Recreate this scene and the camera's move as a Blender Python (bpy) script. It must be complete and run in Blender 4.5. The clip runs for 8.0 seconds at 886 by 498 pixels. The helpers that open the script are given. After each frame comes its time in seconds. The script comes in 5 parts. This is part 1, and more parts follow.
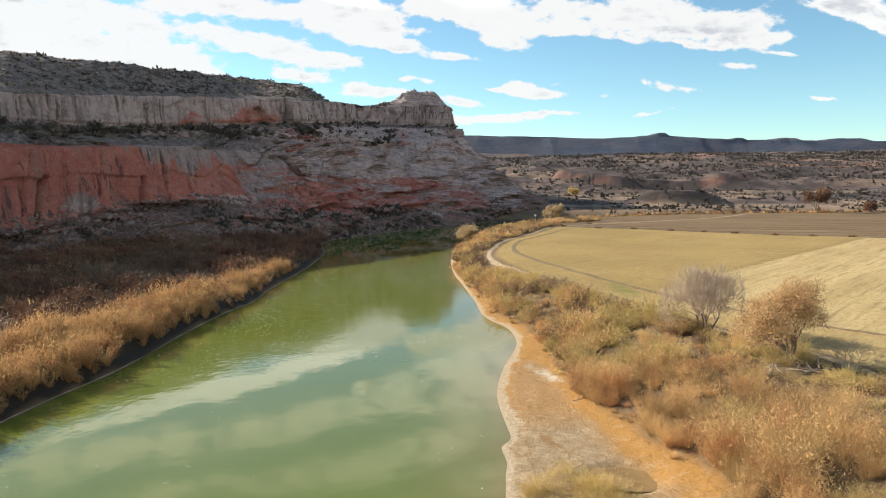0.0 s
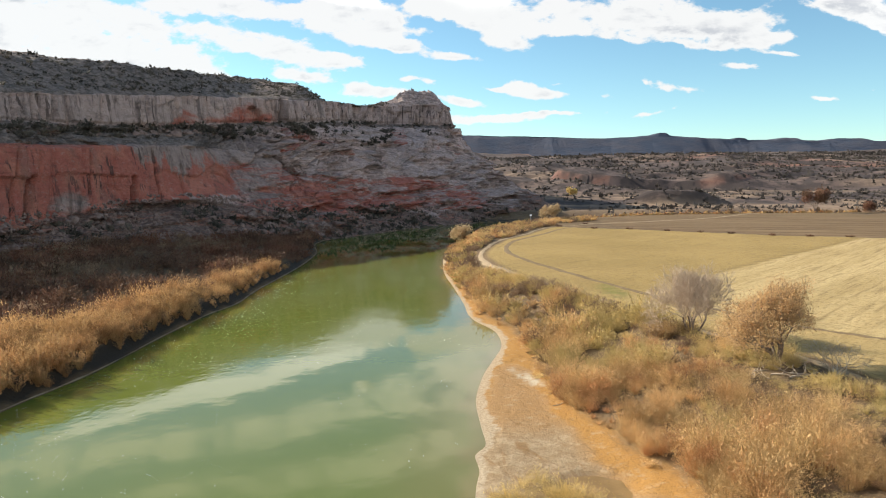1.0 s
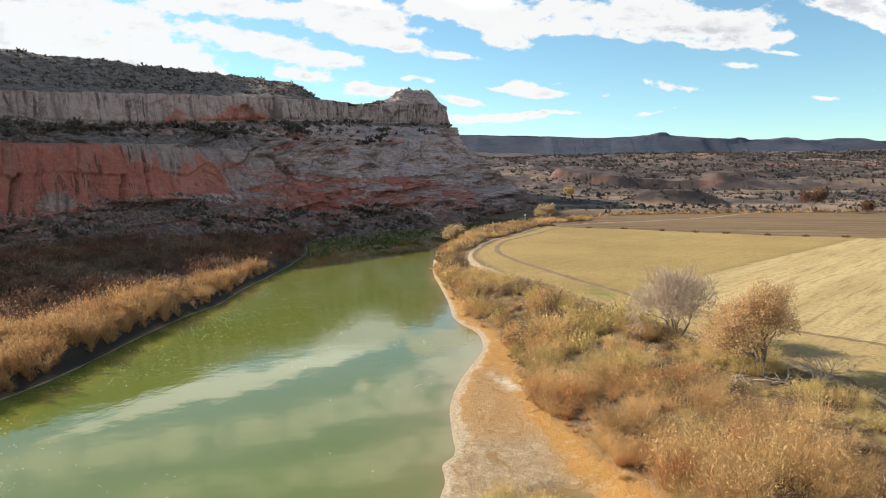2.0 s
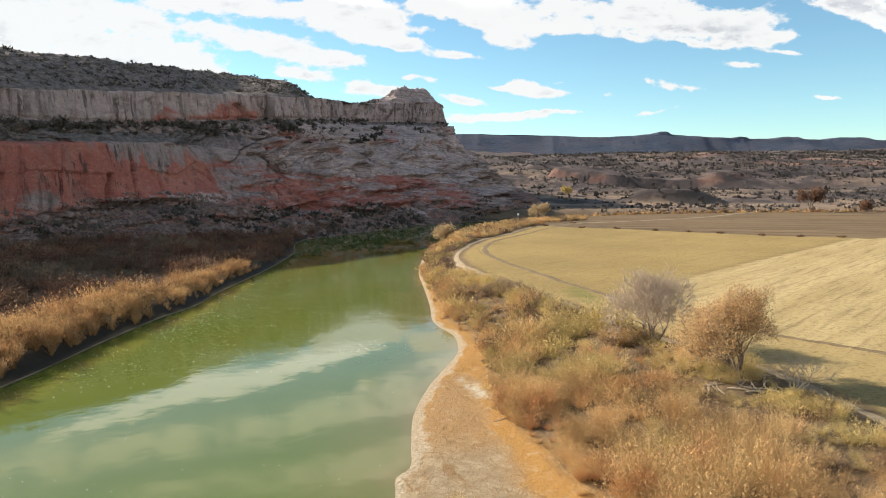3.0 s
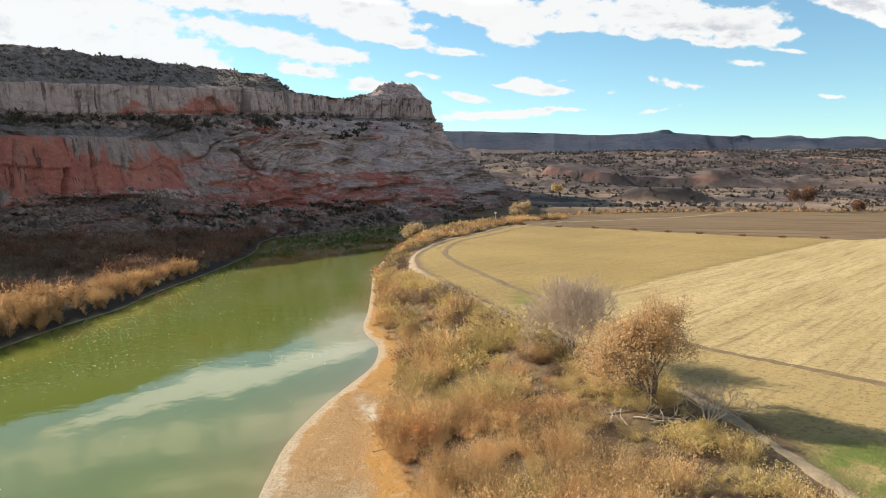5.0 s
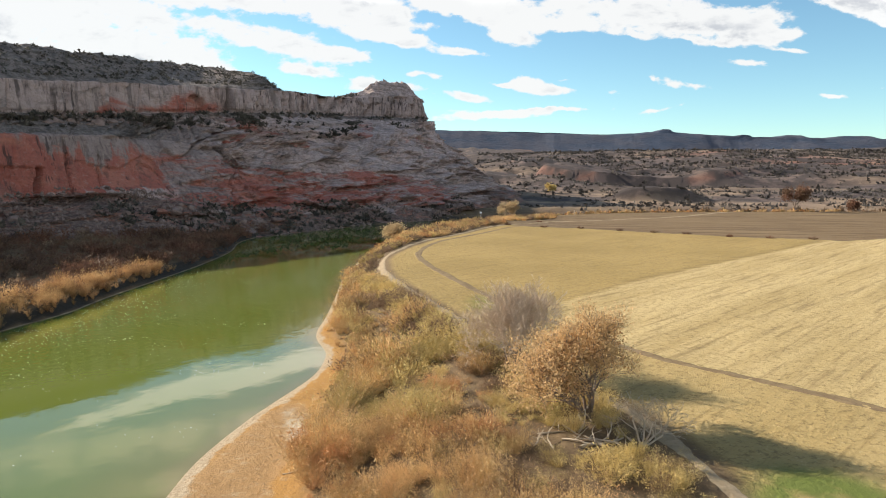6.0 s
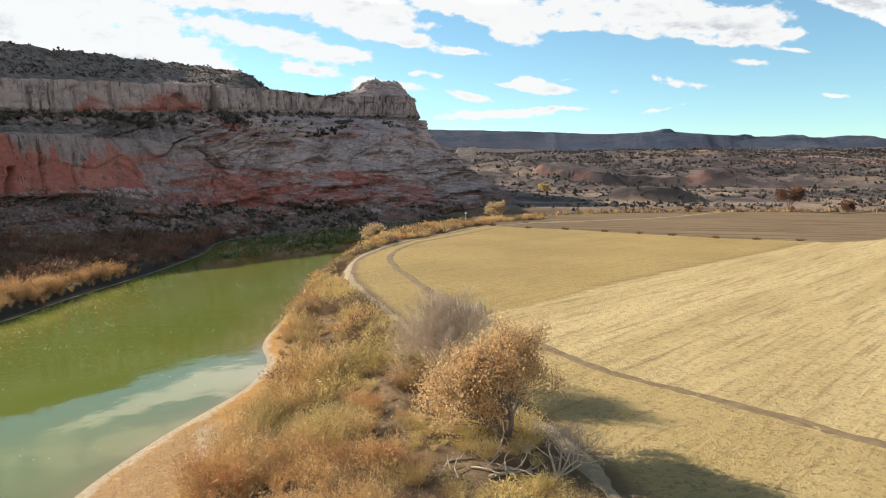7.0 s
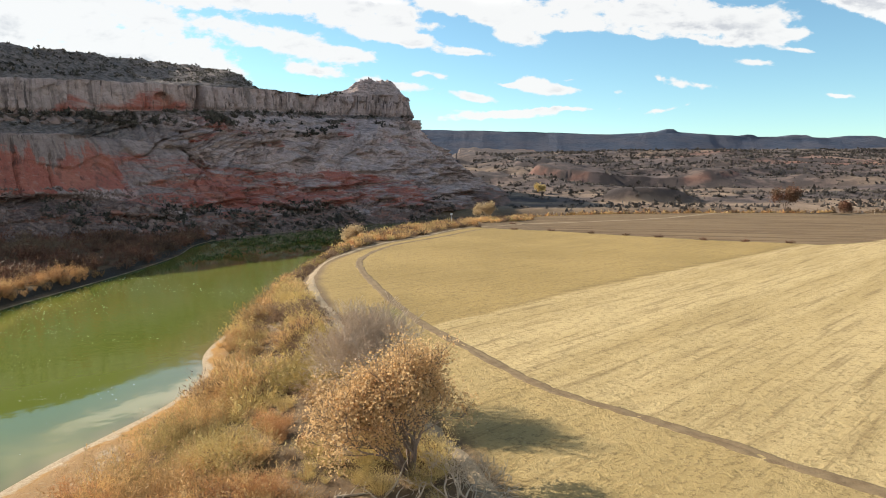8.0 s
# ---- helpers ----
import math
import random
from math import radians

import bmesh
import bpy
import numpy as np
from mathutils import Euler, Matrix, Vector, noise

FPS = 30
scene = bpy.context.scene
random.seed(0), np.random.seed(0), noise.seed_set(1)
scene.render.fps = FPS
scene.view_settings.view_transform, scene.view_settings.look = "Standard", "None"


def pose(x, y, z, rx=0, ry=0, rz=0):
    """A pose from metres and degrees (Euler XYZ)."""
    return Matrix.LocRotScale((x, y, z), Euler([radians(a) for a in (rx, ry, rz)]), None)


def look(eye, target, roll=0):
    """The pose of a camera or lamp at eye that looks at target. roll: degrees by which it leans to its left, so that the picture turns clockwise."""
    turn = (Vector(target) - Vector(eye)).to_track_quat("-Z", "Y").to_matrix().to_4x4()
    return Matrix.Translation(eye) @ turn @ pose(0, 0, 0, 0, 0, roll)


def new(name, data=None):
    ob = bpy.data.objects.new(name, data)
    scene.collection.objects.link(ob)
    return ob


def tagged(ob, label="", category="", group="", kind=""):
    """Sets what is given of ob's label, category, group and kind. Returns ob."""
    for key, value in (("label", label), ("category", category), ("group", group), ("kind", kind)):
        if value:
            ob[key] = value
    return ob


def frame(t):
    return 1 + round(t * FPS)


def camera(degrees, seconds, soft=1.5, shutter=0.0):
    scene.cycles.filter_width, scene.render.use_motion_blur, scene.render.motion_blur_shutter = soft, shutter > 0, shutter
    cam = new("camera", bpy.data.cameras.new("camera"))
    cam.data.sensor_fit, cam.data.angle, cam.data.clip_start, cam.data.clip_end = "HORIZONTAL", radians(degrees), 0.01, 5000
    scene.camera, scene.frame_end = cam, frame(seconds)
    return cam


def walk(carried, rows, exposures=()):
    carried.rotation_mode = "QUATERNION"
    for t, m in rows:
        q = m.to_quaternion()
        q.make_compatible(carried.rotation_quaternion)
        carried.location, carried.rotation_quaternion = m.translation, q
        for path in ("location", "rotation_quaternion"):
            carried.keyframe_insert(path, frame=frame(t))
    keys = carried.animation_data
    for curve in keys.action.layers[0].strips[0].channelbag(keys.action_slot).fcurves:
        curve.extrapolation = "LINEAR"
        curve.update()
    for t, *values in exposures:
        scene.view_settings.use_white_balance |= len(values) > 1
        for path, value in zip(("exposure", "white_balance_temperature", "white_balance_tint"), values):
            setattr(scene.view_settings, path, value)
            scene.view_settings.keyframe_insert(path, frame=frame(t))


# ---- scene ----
cam = camera(64.7, 8.0, 1.0)
PATH = [
    (0, (0.767, -0.476, 20.798), (0.745, 1.513, 20.597), -0.1),
    (0.5, (1.845, 0.431, 20.725), (1.821, 2.421, 20.524), -0.1),
    (1, (2.952, 1.327, 20.674), (2.927, 3.317, 20.473), -0.1),
    (1.5, (4.095, 2.306, 20.645), (4.07, 4.295, 20.443), -0.05),
    (3, (8.634, 6.096, 20.532), (8.604, 8.085, 20.327), 0.0),
    (3.5, (10.649, 7.711, 20.53), (10.618, 9.7, 20.321), 0.1),
    (4, (12.931, 9.534, 20.5), (12.898, 11.523, 20.29), 0.1),
    (4.5, (15.374, 11.485, 20.463), (15.339, 13.473, 20.252), 0.2),
    (6, (23.458, 17.916, 20.309), (23.418, 19.905, 20.095), 0.3),
    (6.5, (26.322, 20.099, 20.325), (26.279, 22.087, 20.111), 0.3),
    (7, (29.205, 22.172, 20.376), (29.16, 24.16, 20.161), 0.3),
    (7.5, (32.096, 24.377, 20.4), (32.046, 26.364, 20.185), 0.3),
    (8, (34.962, 26.79, 20.394), (34.907, 28.778, 20.18), 0.3),
]
walk(cam, [(t, look(eye, target, roll)) for t, eye, target, roll in PATH])

# ---- sun, sky and exposure ----
SUN_ELEV, SUN_AZ = radians(26.3), math.atan2(-0.885, 0.465)
SUN_DIR = Vector((math.sin(SUN_AZ) * math.cos(SUN_ELEV), math.cos(SUN_AZ) * math.cos(SUN_ELEV), math.sin(SUN_ELEV)))
lamp = bpy.data.lights.new("sun", "SUN")
lamp.energy, lamp.angle, lamp.color = 4.75, radians(0.53), (1.0, 0.92, 0.80)
sun = new("sun", lamp)
sun.matrix_world = look((0, 0, 300), Vector((0, 0, 300)) - SUN_DIR)
scene.view_settings.exposure = 1.1
SKY_STRENGTH, CLOUD_LIGHT = 0.077, 0.45

# Clouds of the sky to the north, as tangents from due north: right, up, half width, half height, tilt, weight.
BANK_CLOUDS = [(-0.558, 0.193, 0.15, 0.0398, -0.18, 1.5), (-0.611, 0.231, 0.133, 0.0259, -0.1, 1.3), (-0.409, 0.167, 0.083, 0.0231, -0.36, 1.5), (-0.47, 0.212, 0.047, 0.0229, -0.46, 0.9), (-0.39, 0.243, 0.043, 0.0076, -0.1, 0.9), (-0.281, 0.236, 0.086, 0.0152, -0.1, 1.3), (-0.309, 0.199, 0.063, 0.01, -0.22, 1.2), (-0.235, 0.179, 0.071, 0.0146, -0.2, 1.4), (-0.156, 0.165, 0.032, 0.0085, -0.12, 1.1), (-0.148, 0.217, 0.055, 0.0183, -0.29, 1.3), (-0.124, 0.196, 0.047, 0.0092, -0.15, 1.1), (-0.073, 0.187, 0.039, 0.0085, -0.2, 1.1)]
SADDLE_CLOUDS = [(-0.038, 0.204, 0.019, 0.0054, -0.1, 0.9), (0.006, 0.167, 0.038, 0.0046, -0.1, 1.1), (-0.216, 0.145, 0.044, 0.0078, -0.12, 1.4), (-0.101, 0.123, 0.049, 0.007, -0.02, 1.5), (-0.058, 0.14, 0.013, 0.0039, 0.0, 0.9), (-0.034, 0.139, 0.01, 0.0039, -0.2, 0.8), (0.014, 0.107, 0.033, 0.0055, -0.12, 1.4), (0.05, 0.084, 0.084, 0.0063, 0.05, 1.5), (0.145, 0.09, 0.048, 0.0024, 0.03, 0.9), (-0.03, 0.237, 0.039, 0.0122, -0.2, 1.2), (0.049, 0.23, 0.063, 0.0183, -0.1, 1.4), (0.147, 0.233, 0.043, 0.0137, -0.05, 1.3)]
FIELD_CLOUDS = [(0.12, 0.21, 0.087, 0.0099, -0.08, 1.3), (0.077, 0.188, 0.033, 0.01, -0.15, 1.4), (0.284, 0.231, 0.067, 0.0228, -0.15, 1.4), (0.245, 0.208, 0.035, 0.0107, -0.1, 1.1), (0.356, 0.207, 0.075, 0.0184, -0.15, 1.4), (0.414, 0.221, 0.035, 0.0092, 0.0, 1.2), (0.412, 0.188, 0.049, 0.0092, 0.2, 1.2), (0.246, 0.191, 0.028, 0.0038, -0.12, 0.9), (0.329, 0.185, 0.032, 0.0038, -0.12, 0.8), (0.543, 0.236, 0.071, 0.0167, -0.18, 1.4), (0.595, 0.213, 0.039, 0.0115, -0.34, 1.3), (0.464, 0.171, 0.022, 0.0031, -0.08, 0.9)]
SMALL_CLOUDS = [(0.401, 0.155, 0.032, 0.0046, -0.05, 1.1), (0.093, 0.126, 0.024, 0.0086, -0.29, 1.4), (0.133, 0.117, 0.038, 0.0062, -0.04, 1.3), (0.059, 0.126, 0.024, 0.0031, -0.1, 1.0), (0.154, 0.133, 0.021, 0.0023, 0.1, 0.8), (0.315, 0.126, 0.03, 0.0055, -0.18, 1.2), (0.271, 0.134, 0.006, 0.0031, 0.0, 0.8), (0.292, 0.094, 0.033, 0.0031, 0.18, 1.0), (0.516, 0.112, 0.019, 0.0031, -0.04, 1.0), (0.589, 0.121, 0.01, 0.0031, 0.0, 0.8), (0.22, 0.114, 0.012, 0.0031, 0.0, 0.8), (0.537, 0.131, 0.024, 0.0031, 0.0, 0.55)]
STREET_CLOUDS = [(-0.539, 0.366, 0.025, 0.0112, -0.15, 1.2), (-0.429, 0.327, 0.062, 0.0102, -0.29, 1.3), (-0.354, 0.308, 0.058, 0.017, -0.2, 1.5), (-0.271, 0.29, 0.058, 0.0118, -0.24, 1.3), (-0.138, 0.247, 0.04, 0.0109, -0.24, 1.4), (-0.088, 0.217, 0.018, 0.0117, -0.38, 1.5), (-0.137, 0.308, 0.028, 0.0127, 0.0, 0.8), (-0.204, 0.268, 0.045, 0.011, -0.26, 1.25), (-0.484, 0.348, 0.037, 0.0086, -0.31, 1.2), (-0.591, 0.387, 0.042, 0.0078, -0.29, 0.9)]
VEIL_CLOUDS = [(-0.652, 0.442, 0.076, 0.0326, -0.1, 0.71), (-0.525, 0.408, 0.092, 0.0195, -0.15, 0.71), (-0.373, 0.385, 0.125, 0.0215, -0.15, 1.0), (-0.223, 0.361, 0.092, 0.015, -0.2, 0.92), (-0.068, 0.308, 0.033, 0.017, -0.1, 1.0), (-0.018, 0.279, 0.045, 0.0169, -0.24, 1.0), (0.052, 0.266, 0.045, 0.0231, 0.0, 1.0), (0.044, 0.308, 0.05, 0.0213, 0.1, 0.98), (-0.081, 0.33, 0.125, 0.0149, -0.05, 0.86), (-0.031, 0.394, 0.109, 0.0259, -0.34, 0.78), (-0.199, 0.442, 0.134, 0.0217, -0.2, 0.69), (0.053, 0.446, 0.05, 0.0217, -0.1, 0.69), (-0.418, 0.464, 0.101, 0.0164, -0.2, 0.69)]


class Nodes:
    """A small hand for node trees."""

    def __init__(self, tree):
        self.t = tree
        tree.nodes.clear()

    def add(self, kind, at=None, **values):
        n = self.t.nodes.new(kind)
        for k, v in values.items():
            setattr(n, k, v)
        for k, v in (at or {}).items():
            self.put(n.inputs[k], v)
        return n

    def put(self, socket, v):
        if isinstance(v, bpy.types.NodeSocket):
            self.t.links.new(v, socket)
        elif isinstance(v, (tuple, list)) and socket.type == "RGBA" and len(v) == 3:
            socket.default_value = (*v, 1)
        else:
            socket.default_value = v

    def math(self, op, a, b=0.0, c=0.0, clamp=False):
        return self.add("ShaderNodeMath", {0: a, 1: b, 2: c}, operation=op, use_clamp=clamp).outputs[0]

    def mix(self, f, a, b, mode="MIX"):
        return self.add("ShaderNodeMix", {0: f, 6: a, 7: b}, data_type="RGBA", blend_type=mode, clamp_factor=True).outputs[2]

    def noise(self, vec, scale, detail=4.0, rough=0.55, dist=0.0):
        return self.add("ShaderNodeTexNoise", {"Vector": vec, "Scale": scale, "Detail": detail, "Roughness": rough, "Distortion": dist}).outputs[0]

    def ramp(self, f, lo, hi):
        return self.add("ShaderNodeMapRange", {0: f, 1: lo, 2: hi}, interpolation_type="SMOOTHSTEP").outputs[0]

    def stretch(self, vec, scale, turn=0.0):
        if turn:
            vec = self.add("ShaderNodeVectorRotate", {"Vector": vec, "Angle": turn}, rotation_type="Z_AXIS").outputs[0]
        return self.add("ShaderNodeMapping", {"Vector": vec, "Scale": scale}, vector_type="POINT").outputs[0]

    def attr(self, name):
        return self.add("ShaderNodeAttribute", attribute_name=name).outputs["Fac"]

    def position(self):
        return self.add("ShaderNodeNewGeometry").outputs["Position"]

    def island(self):
        return self.add("ShaderNodeNewGeometry").outputs["Random Per Island"]

    def bump(self, height, strength, distance, normal=None):
        n = self.add("ShaderNodeBump", {"Height": height, "Strength": strength, "Distance": distance})
        if normal is not None:
            self.put(n.inputs["Normal"], normal)
        return n.outputs[0]


def sky_world():
    w = bpy.data.worlds.new("sky")
    scene.world = w
    w.use_nodes = True
    n = Nodes(w.node_tree)
    sky = n.add("ShaderNodeTexSky", sky_type="NISHITA", sun_disc=False, sun_elevation=SUN_ELEV, sun_rotation=SUN_AZ, altitude=1300, air_density=1.0, dust_density=0.3, ozone_density=1.2)
    way = n.add("ShaderNodeTexCoord").outputs["Generated"]
    xyz = n.add("ShaderNodeSeparateXYZ", {0: way})
    x, y, z = xyz.outputs
    ahead = n.math("MAXIMUM", y, 0.02)
    u, v = n.math("DIVIDE", x, ahead), n.math("DIVIDE", z, ahead)
    lift = n.math("ADD", n.math("MAXIMUM", z, 0.0), 0.09)
    flat = n.add("ShaderNodeCombineXYZ", {0: n.math("DIVIDE", x, lift), 1: n.math("DIVIDE", y, lift), 2: 0.0}).outputs[0]
    soft = n.noise(flat, 1.3, 9.0, 0.64, 0.35)
    wisps = n.noise(n.stretch(way, (1.0, 1.0, 3.6)), 15.0, 9.0, 0.64, 0.5)
    # the clouds that stand ahead, with curled edges
    plane = n.add("ShaderNodeCombineXYZ", {0: u, 1: v, 2: 0.0}).outputs[0]
    lumps = n.noise(n.stretch(plane, (1.0, 2.1, 1.0)), 13.0, 9.0, 0.6, 0.25)
    curls = n.noise(n.stretch(plane, (1.0, 1.7, 1.0)), 44.0, 7.0, 0.58, 0.15)
    drift = n.add("ShaderNodeTexNoise", {"Vector": plane, "Scale": 22.0, "Detail": 4.0}).outputs["Color"]
    drift = n.add("ShaderNodeVectorMath", {0: drift, 1: (-0.5, -0.5, -0.5)}, operation="ADD").outputs[0]
    bent = n.add("ShaderNodeVectorMath", {0: drift, 1: (0.045, 0.016, 0.0), 2: plane}, operation="MULTIPLY_ADD").outputs[0]

    def gather(rows):
        total = 0.0
        for cu, cv, su, sv, tilt, amount in rows:
            m = n.add("ShaderNodeMapping", {"Vector": bent, "Location": (cu, cv, 0), "Rotation": (0, 0, tilt), "Scale": (su, sv * 1.04, 1)}, vector_type="TEXTURE").outputs[0]
            r2 = n.add("ShaderNodeVectorMath", {0: m, 1: m}, operation="DOT_PRODUCT").outputs["Value"]
            total = n.math("MULTIPLY_ADD", n.math("EXPONENT", n.math("MULTIPLY", r2, -0.75)), amount, total)
        return total

    low = gather(BANK_CLOUDS + SADDLE_CLOUDS + FIELD_CLOUDS + SMALL_CLOUDS)
    streets = gather(STREET_CLOUDS)
    veil = gather(VEIL_CLOUDS)
    ahead_mask = n.ramp(y, 0.05, 0.3)
    # broken cloud over the rest of the sky
    rest = n.math("MAXIMUM", n.ramp(z, 0.42, 0.52), n.math("SUBTRACT", 1.0, ahead_mask))
    placed = n.math("MINIMUM", n.math("ADD", low, streets), 1.25)
    puffs = n.math("ADD", n.math("MULTIPLY_ADD", lumps, 2.3, -1.34), n.math("MULTIPLY_ADD", curls, 1.3, -0.65))
    near = n.math("ADD", n.math("MULTIPLY", placed, 0.93), puffs)
    far = n.math("ADD", n.math("MULTIPLY_ADD", n.math("SQRT", n.math("MAXIMUM", z, 0.0)), -0.85, 0.97), n.math("ADD", n.math("MULTIPLY_ADD", wisps, 2.4, -1.2), n.math("MULTIPLY_ADD", soft, 1.3, -0.65)))
    dens = n.add("ShaderNodeMix", {0: rest, 2: near, 3: far}, data_type="FLOAT").outputs[0]
    cover = n.ramp(dens, 0.27, 0.72)
    core = n.math("MULTIPLY", n.ramp(dens, 0.85, 1.35), n.ramp(n.noise(n.stretch(plane, (1.0, 2.6, 1.0)), 9.0, 5.0, 0.55, 0.3), 0.47, 0.66))
    core = n.add("ShaderNodeMix", {0: rest, 2: core, 3: n.ramp(dens, 0.62, 1.15)}, data_type="FLOAT").outputs[0]
    blue = n.mix(1.0, sky.outputs[0], (SKY_STRENGTH * 0.82, SKY_STRENGTH * 1.03, SKY_STRENGTH), "MULTIPLY")
    white = n.mix(core, (CLOUD_LIGHT, CLOUD_LIGHT, CLOUD_LIGHT * 0.99), (CLOUD_LIGHT * 0.66, CLOUD_LIGHT * 0.68, CLOUD_LIGHT * 0.72))
    sunward = n.math("MULTIPLY_ADD", x, math.sin(SUN_AZ), n.math("MULTIPLY", y, math.cos(SUN_AZ)))
    front = n.math("MULTIPLY_ADD", n.ramp(sunward, 0.1, -0.8), 0.85, 1.0)
    white = n.add("ShaderNodeVectorMath", {0: white, "Scale": front}, operation="SCALE").outputs[0]
    # the higher street catches the sun full on
    tall = n.math("MULTIPLY", n.math("MULTIPLY", n.ramp(streets, 0.35, 1.1), n.ramp(v, 0.23, 0.26)), n.math("SUBTRACT", 1.0, rest))
    white = n.mix(tall, white, (CLOUD_LIGHT * 1.9, CLOUD_LIGHT * 1.9, CLOUD_LIGHT * 1.85))
    out = n.mix(n.math("MULTIPLY", cover, 0.95), blue, white)
    # a thin veil higher up
    thin = n.math("MULTIPLY", n.math("MULTIPLY", n.ramp(veil, 0.08, 0.85), n.ramp(lumps, 0.26, 0.58)), n.math("SUBTRACT", 1.0, rest))
    out = n.mix(n.math("MULTIPLY", thin, 0.85), out, (CLOUD_LIGHT * 1.5, CLOUD_LIGHT * 1.5, CLOUD_LIGHT * 1.44))
    bg = n.add("ShaderNodeBackground", {"Color": out, "Strength": 1.0})
    n.add("ShaderNodeOutputWorld", {"Surface": bg.outputs[0]})


sky_world()


# ---- materials ----
def material(name, build):
    m = bpy.data.materials.new(name)
    m.use_nodes = True
    n = Nodes(m.node_tree)
    shader = build(n)
    n.add("ShaderNodeOutputMaterial", {"Surface": shader})
    return m


def surface(n, colour, rough=0.9, normal=None, spec=0.2):
    p = n.add("ShaderNodeBsdfPrincipled", {"Base Color": colour, "Roughness": rough, "Specular IOR Level": spec})
    if normal is not None:
        n.put(p.inputs["Normal"], normal)
    return p.outputs[0]


def mat_ground(n):
    p = n.position()
    big, mid, fine = n.noise(p, 0.035, 3), n.noise(p, 0.35, 5, 0.6), n.noise(p, 4.0, 6, 0.7)
    # dry grass and litter under the brush, darkened to paint shade into the gaps
    col = n.mix(n.ramp(mid, 0.35, 0.65), (0.14, 0.092, 0.05), (0.20, 0.135, 0.072))
    col = n.mix(n.ramp(fine, 0.3, 0.7), n.mix(0.6, col, (0.08, 0.055, 0.034)), col)
    # cut hay field with drill rows
    rows = n.noise(n.stretch(p, (0.06, 1.1, 1.0), radians(-48)), 1.0, 5, 0.65)
    sweep = n.noise(n.stretch(p, (0.012, 0.16, 1.0), radians(-48)), 1.0, 4, 0.6)
    hay = n.mix(n.ramp(big, 0.35, 0.65), (0.29, 0.198, 0.069), (0.355, 0.243, 0.088))
    hay = n.mix(n.math("MULTIPLY", n.ramp(rows, 0.5, 0.72), 0.35), hay, (0.19, 0.13, 0.05))
    hay = n.mix(n.math("MULTIPLY", n.ramp(sweep, 0.5, 0.75), 0.3), hay, (0.22, 0.155, 0.057))
    pale = n.mix(n.ramp(sweep, 0.35, 0.65), (0.53, 0.392, 0.188), (0.425, 0.306, 0.134))
    pale = n.mix(n.math("MULTIPLY", n.ramp(rows, 0.50, 0.66), 0.6), pale, (0.22, 0.15, 0.065))
    hay = n.mix(n.attr("pale"), hay, pale)
    clods = n.noise(p, 2.3, 5, 0.75)
    hay = n.mix(n.math("MULTIPLY", n.ramp(clods, 0.50, 0.64), 0.6), hay, (0.155, 0.105, 0.042))
    hay = n.mix(n.math("MULTIPLY", n.ramp(n.noise(p, 0.75, 5, 0.75), 0.52, 0.66), 0.35), hay, (0.19, 0.13, 0.05))
    hay = n.mix(n.math("MULTIPLY", n.ramp(n.noise(p, 3.1, 4, 0.7), 0.56, 0.7), 0.4), hay, (0.54, 0.42, 0.22))
    hay = n.mix(n.math("MULTIPLY", n.attr("seam"), 0.5), hay, (0.16, 0.11, 0.045))
    col = n.mix(n.attr("hay"), col, hay)
    col = n.mix(n.math("MULTIPLY", n.attr("green"), n.ramp(mid, 0.3, 0.6)), col, (0.13, 0.155, 0.035))
    # tilled ground
    furrow = n.noise(n.stretch(p, (0.02, 0.6, 1.0), radians(8)), 1.0, 4)
    till = n.mix(n.ramp(furrow, 0.35, 0.65), (0.108, 0.067, 0.034), (0.215, 0.145, 0.078))
    col = n.mix(n.attr("tilled"), col, till)
    # mud bar along the river
    crust = n.noise(p, 0.9, 6, 0.65, 0.4)
    ochre = n.math("ADD", n.attr("ochre"), n.math("MULTIPLY_ADD", n.noise(p, 0.2, 4, 0.6, 0.6), 1.2, -0.6))
    mud = n.mix(n.ramp(ochre, 0.30, 0.75), (0.34, 0.20, 0.085), (0.37, 0.195, 0.056))
    mud = n.mix(n.attr("grit"), mud, n.mix(n.ramp(crust, 0.35, 0.65), (0.275, 0.19, 0.105), (0.355, 0.265, 0.16)))
    streak = n.noise(n.stretch(p, (0.9, 0.22, 1.0), radians(-20)), 1.0, 6, 0.7, 0.8)
    mud = n.mix(n.math("MULTIPLY", n.ramp(streak, 0.52, 0.66), 0.6), mud, (0.235, 0.125, 0.044))
    mud = n.mix(n.math("MULTIPLY", n.ramp(crust, 0.52, 0.70), 0.5), mud, (0.43, 0.32, 0.195))
    mud = n.mix(n.math("MULTIPLY", n.ramp(n.noise(p, 5.0, 6, 0.75), 0.50, 0.66), 0.55), mud, (0.16, 0.10, 0.05))
    # dried cracks that run along the bar
    crack = n.add("ShaderNodeTexVoronoi", {"Vector": n.stretch(p, (0.55, 0.22, 1.0), radians(-14)), "Scale": 1.0}, feature="DISTANCE_TO_EDGE").outputs["Distance"]
    mud = n.mix(n.math("MULTIPLY", n.ramp(crack, 0.05, 0.01), n.math("MULTIPLY", n.ramp(mid, 0.50, 0.62), 0.32)), mud, (0.15, 0.085, 0.035))
    rim = n.attr("rim")
    mud = n.mix(n.math("MULTIPLY", n.ramp(n.math("ADD", rim, n.math("MULTIPLY_ADD", n.noise(p, 1.1, 5, 0.7), 1.8, -0.9)), 0.30, 0.85), 0.8), mud, n.mix(n.ramp(fine, 0.4, 0.65), (0.46, 0.375, 0.26), (0.30, 0.225, 0.14)))
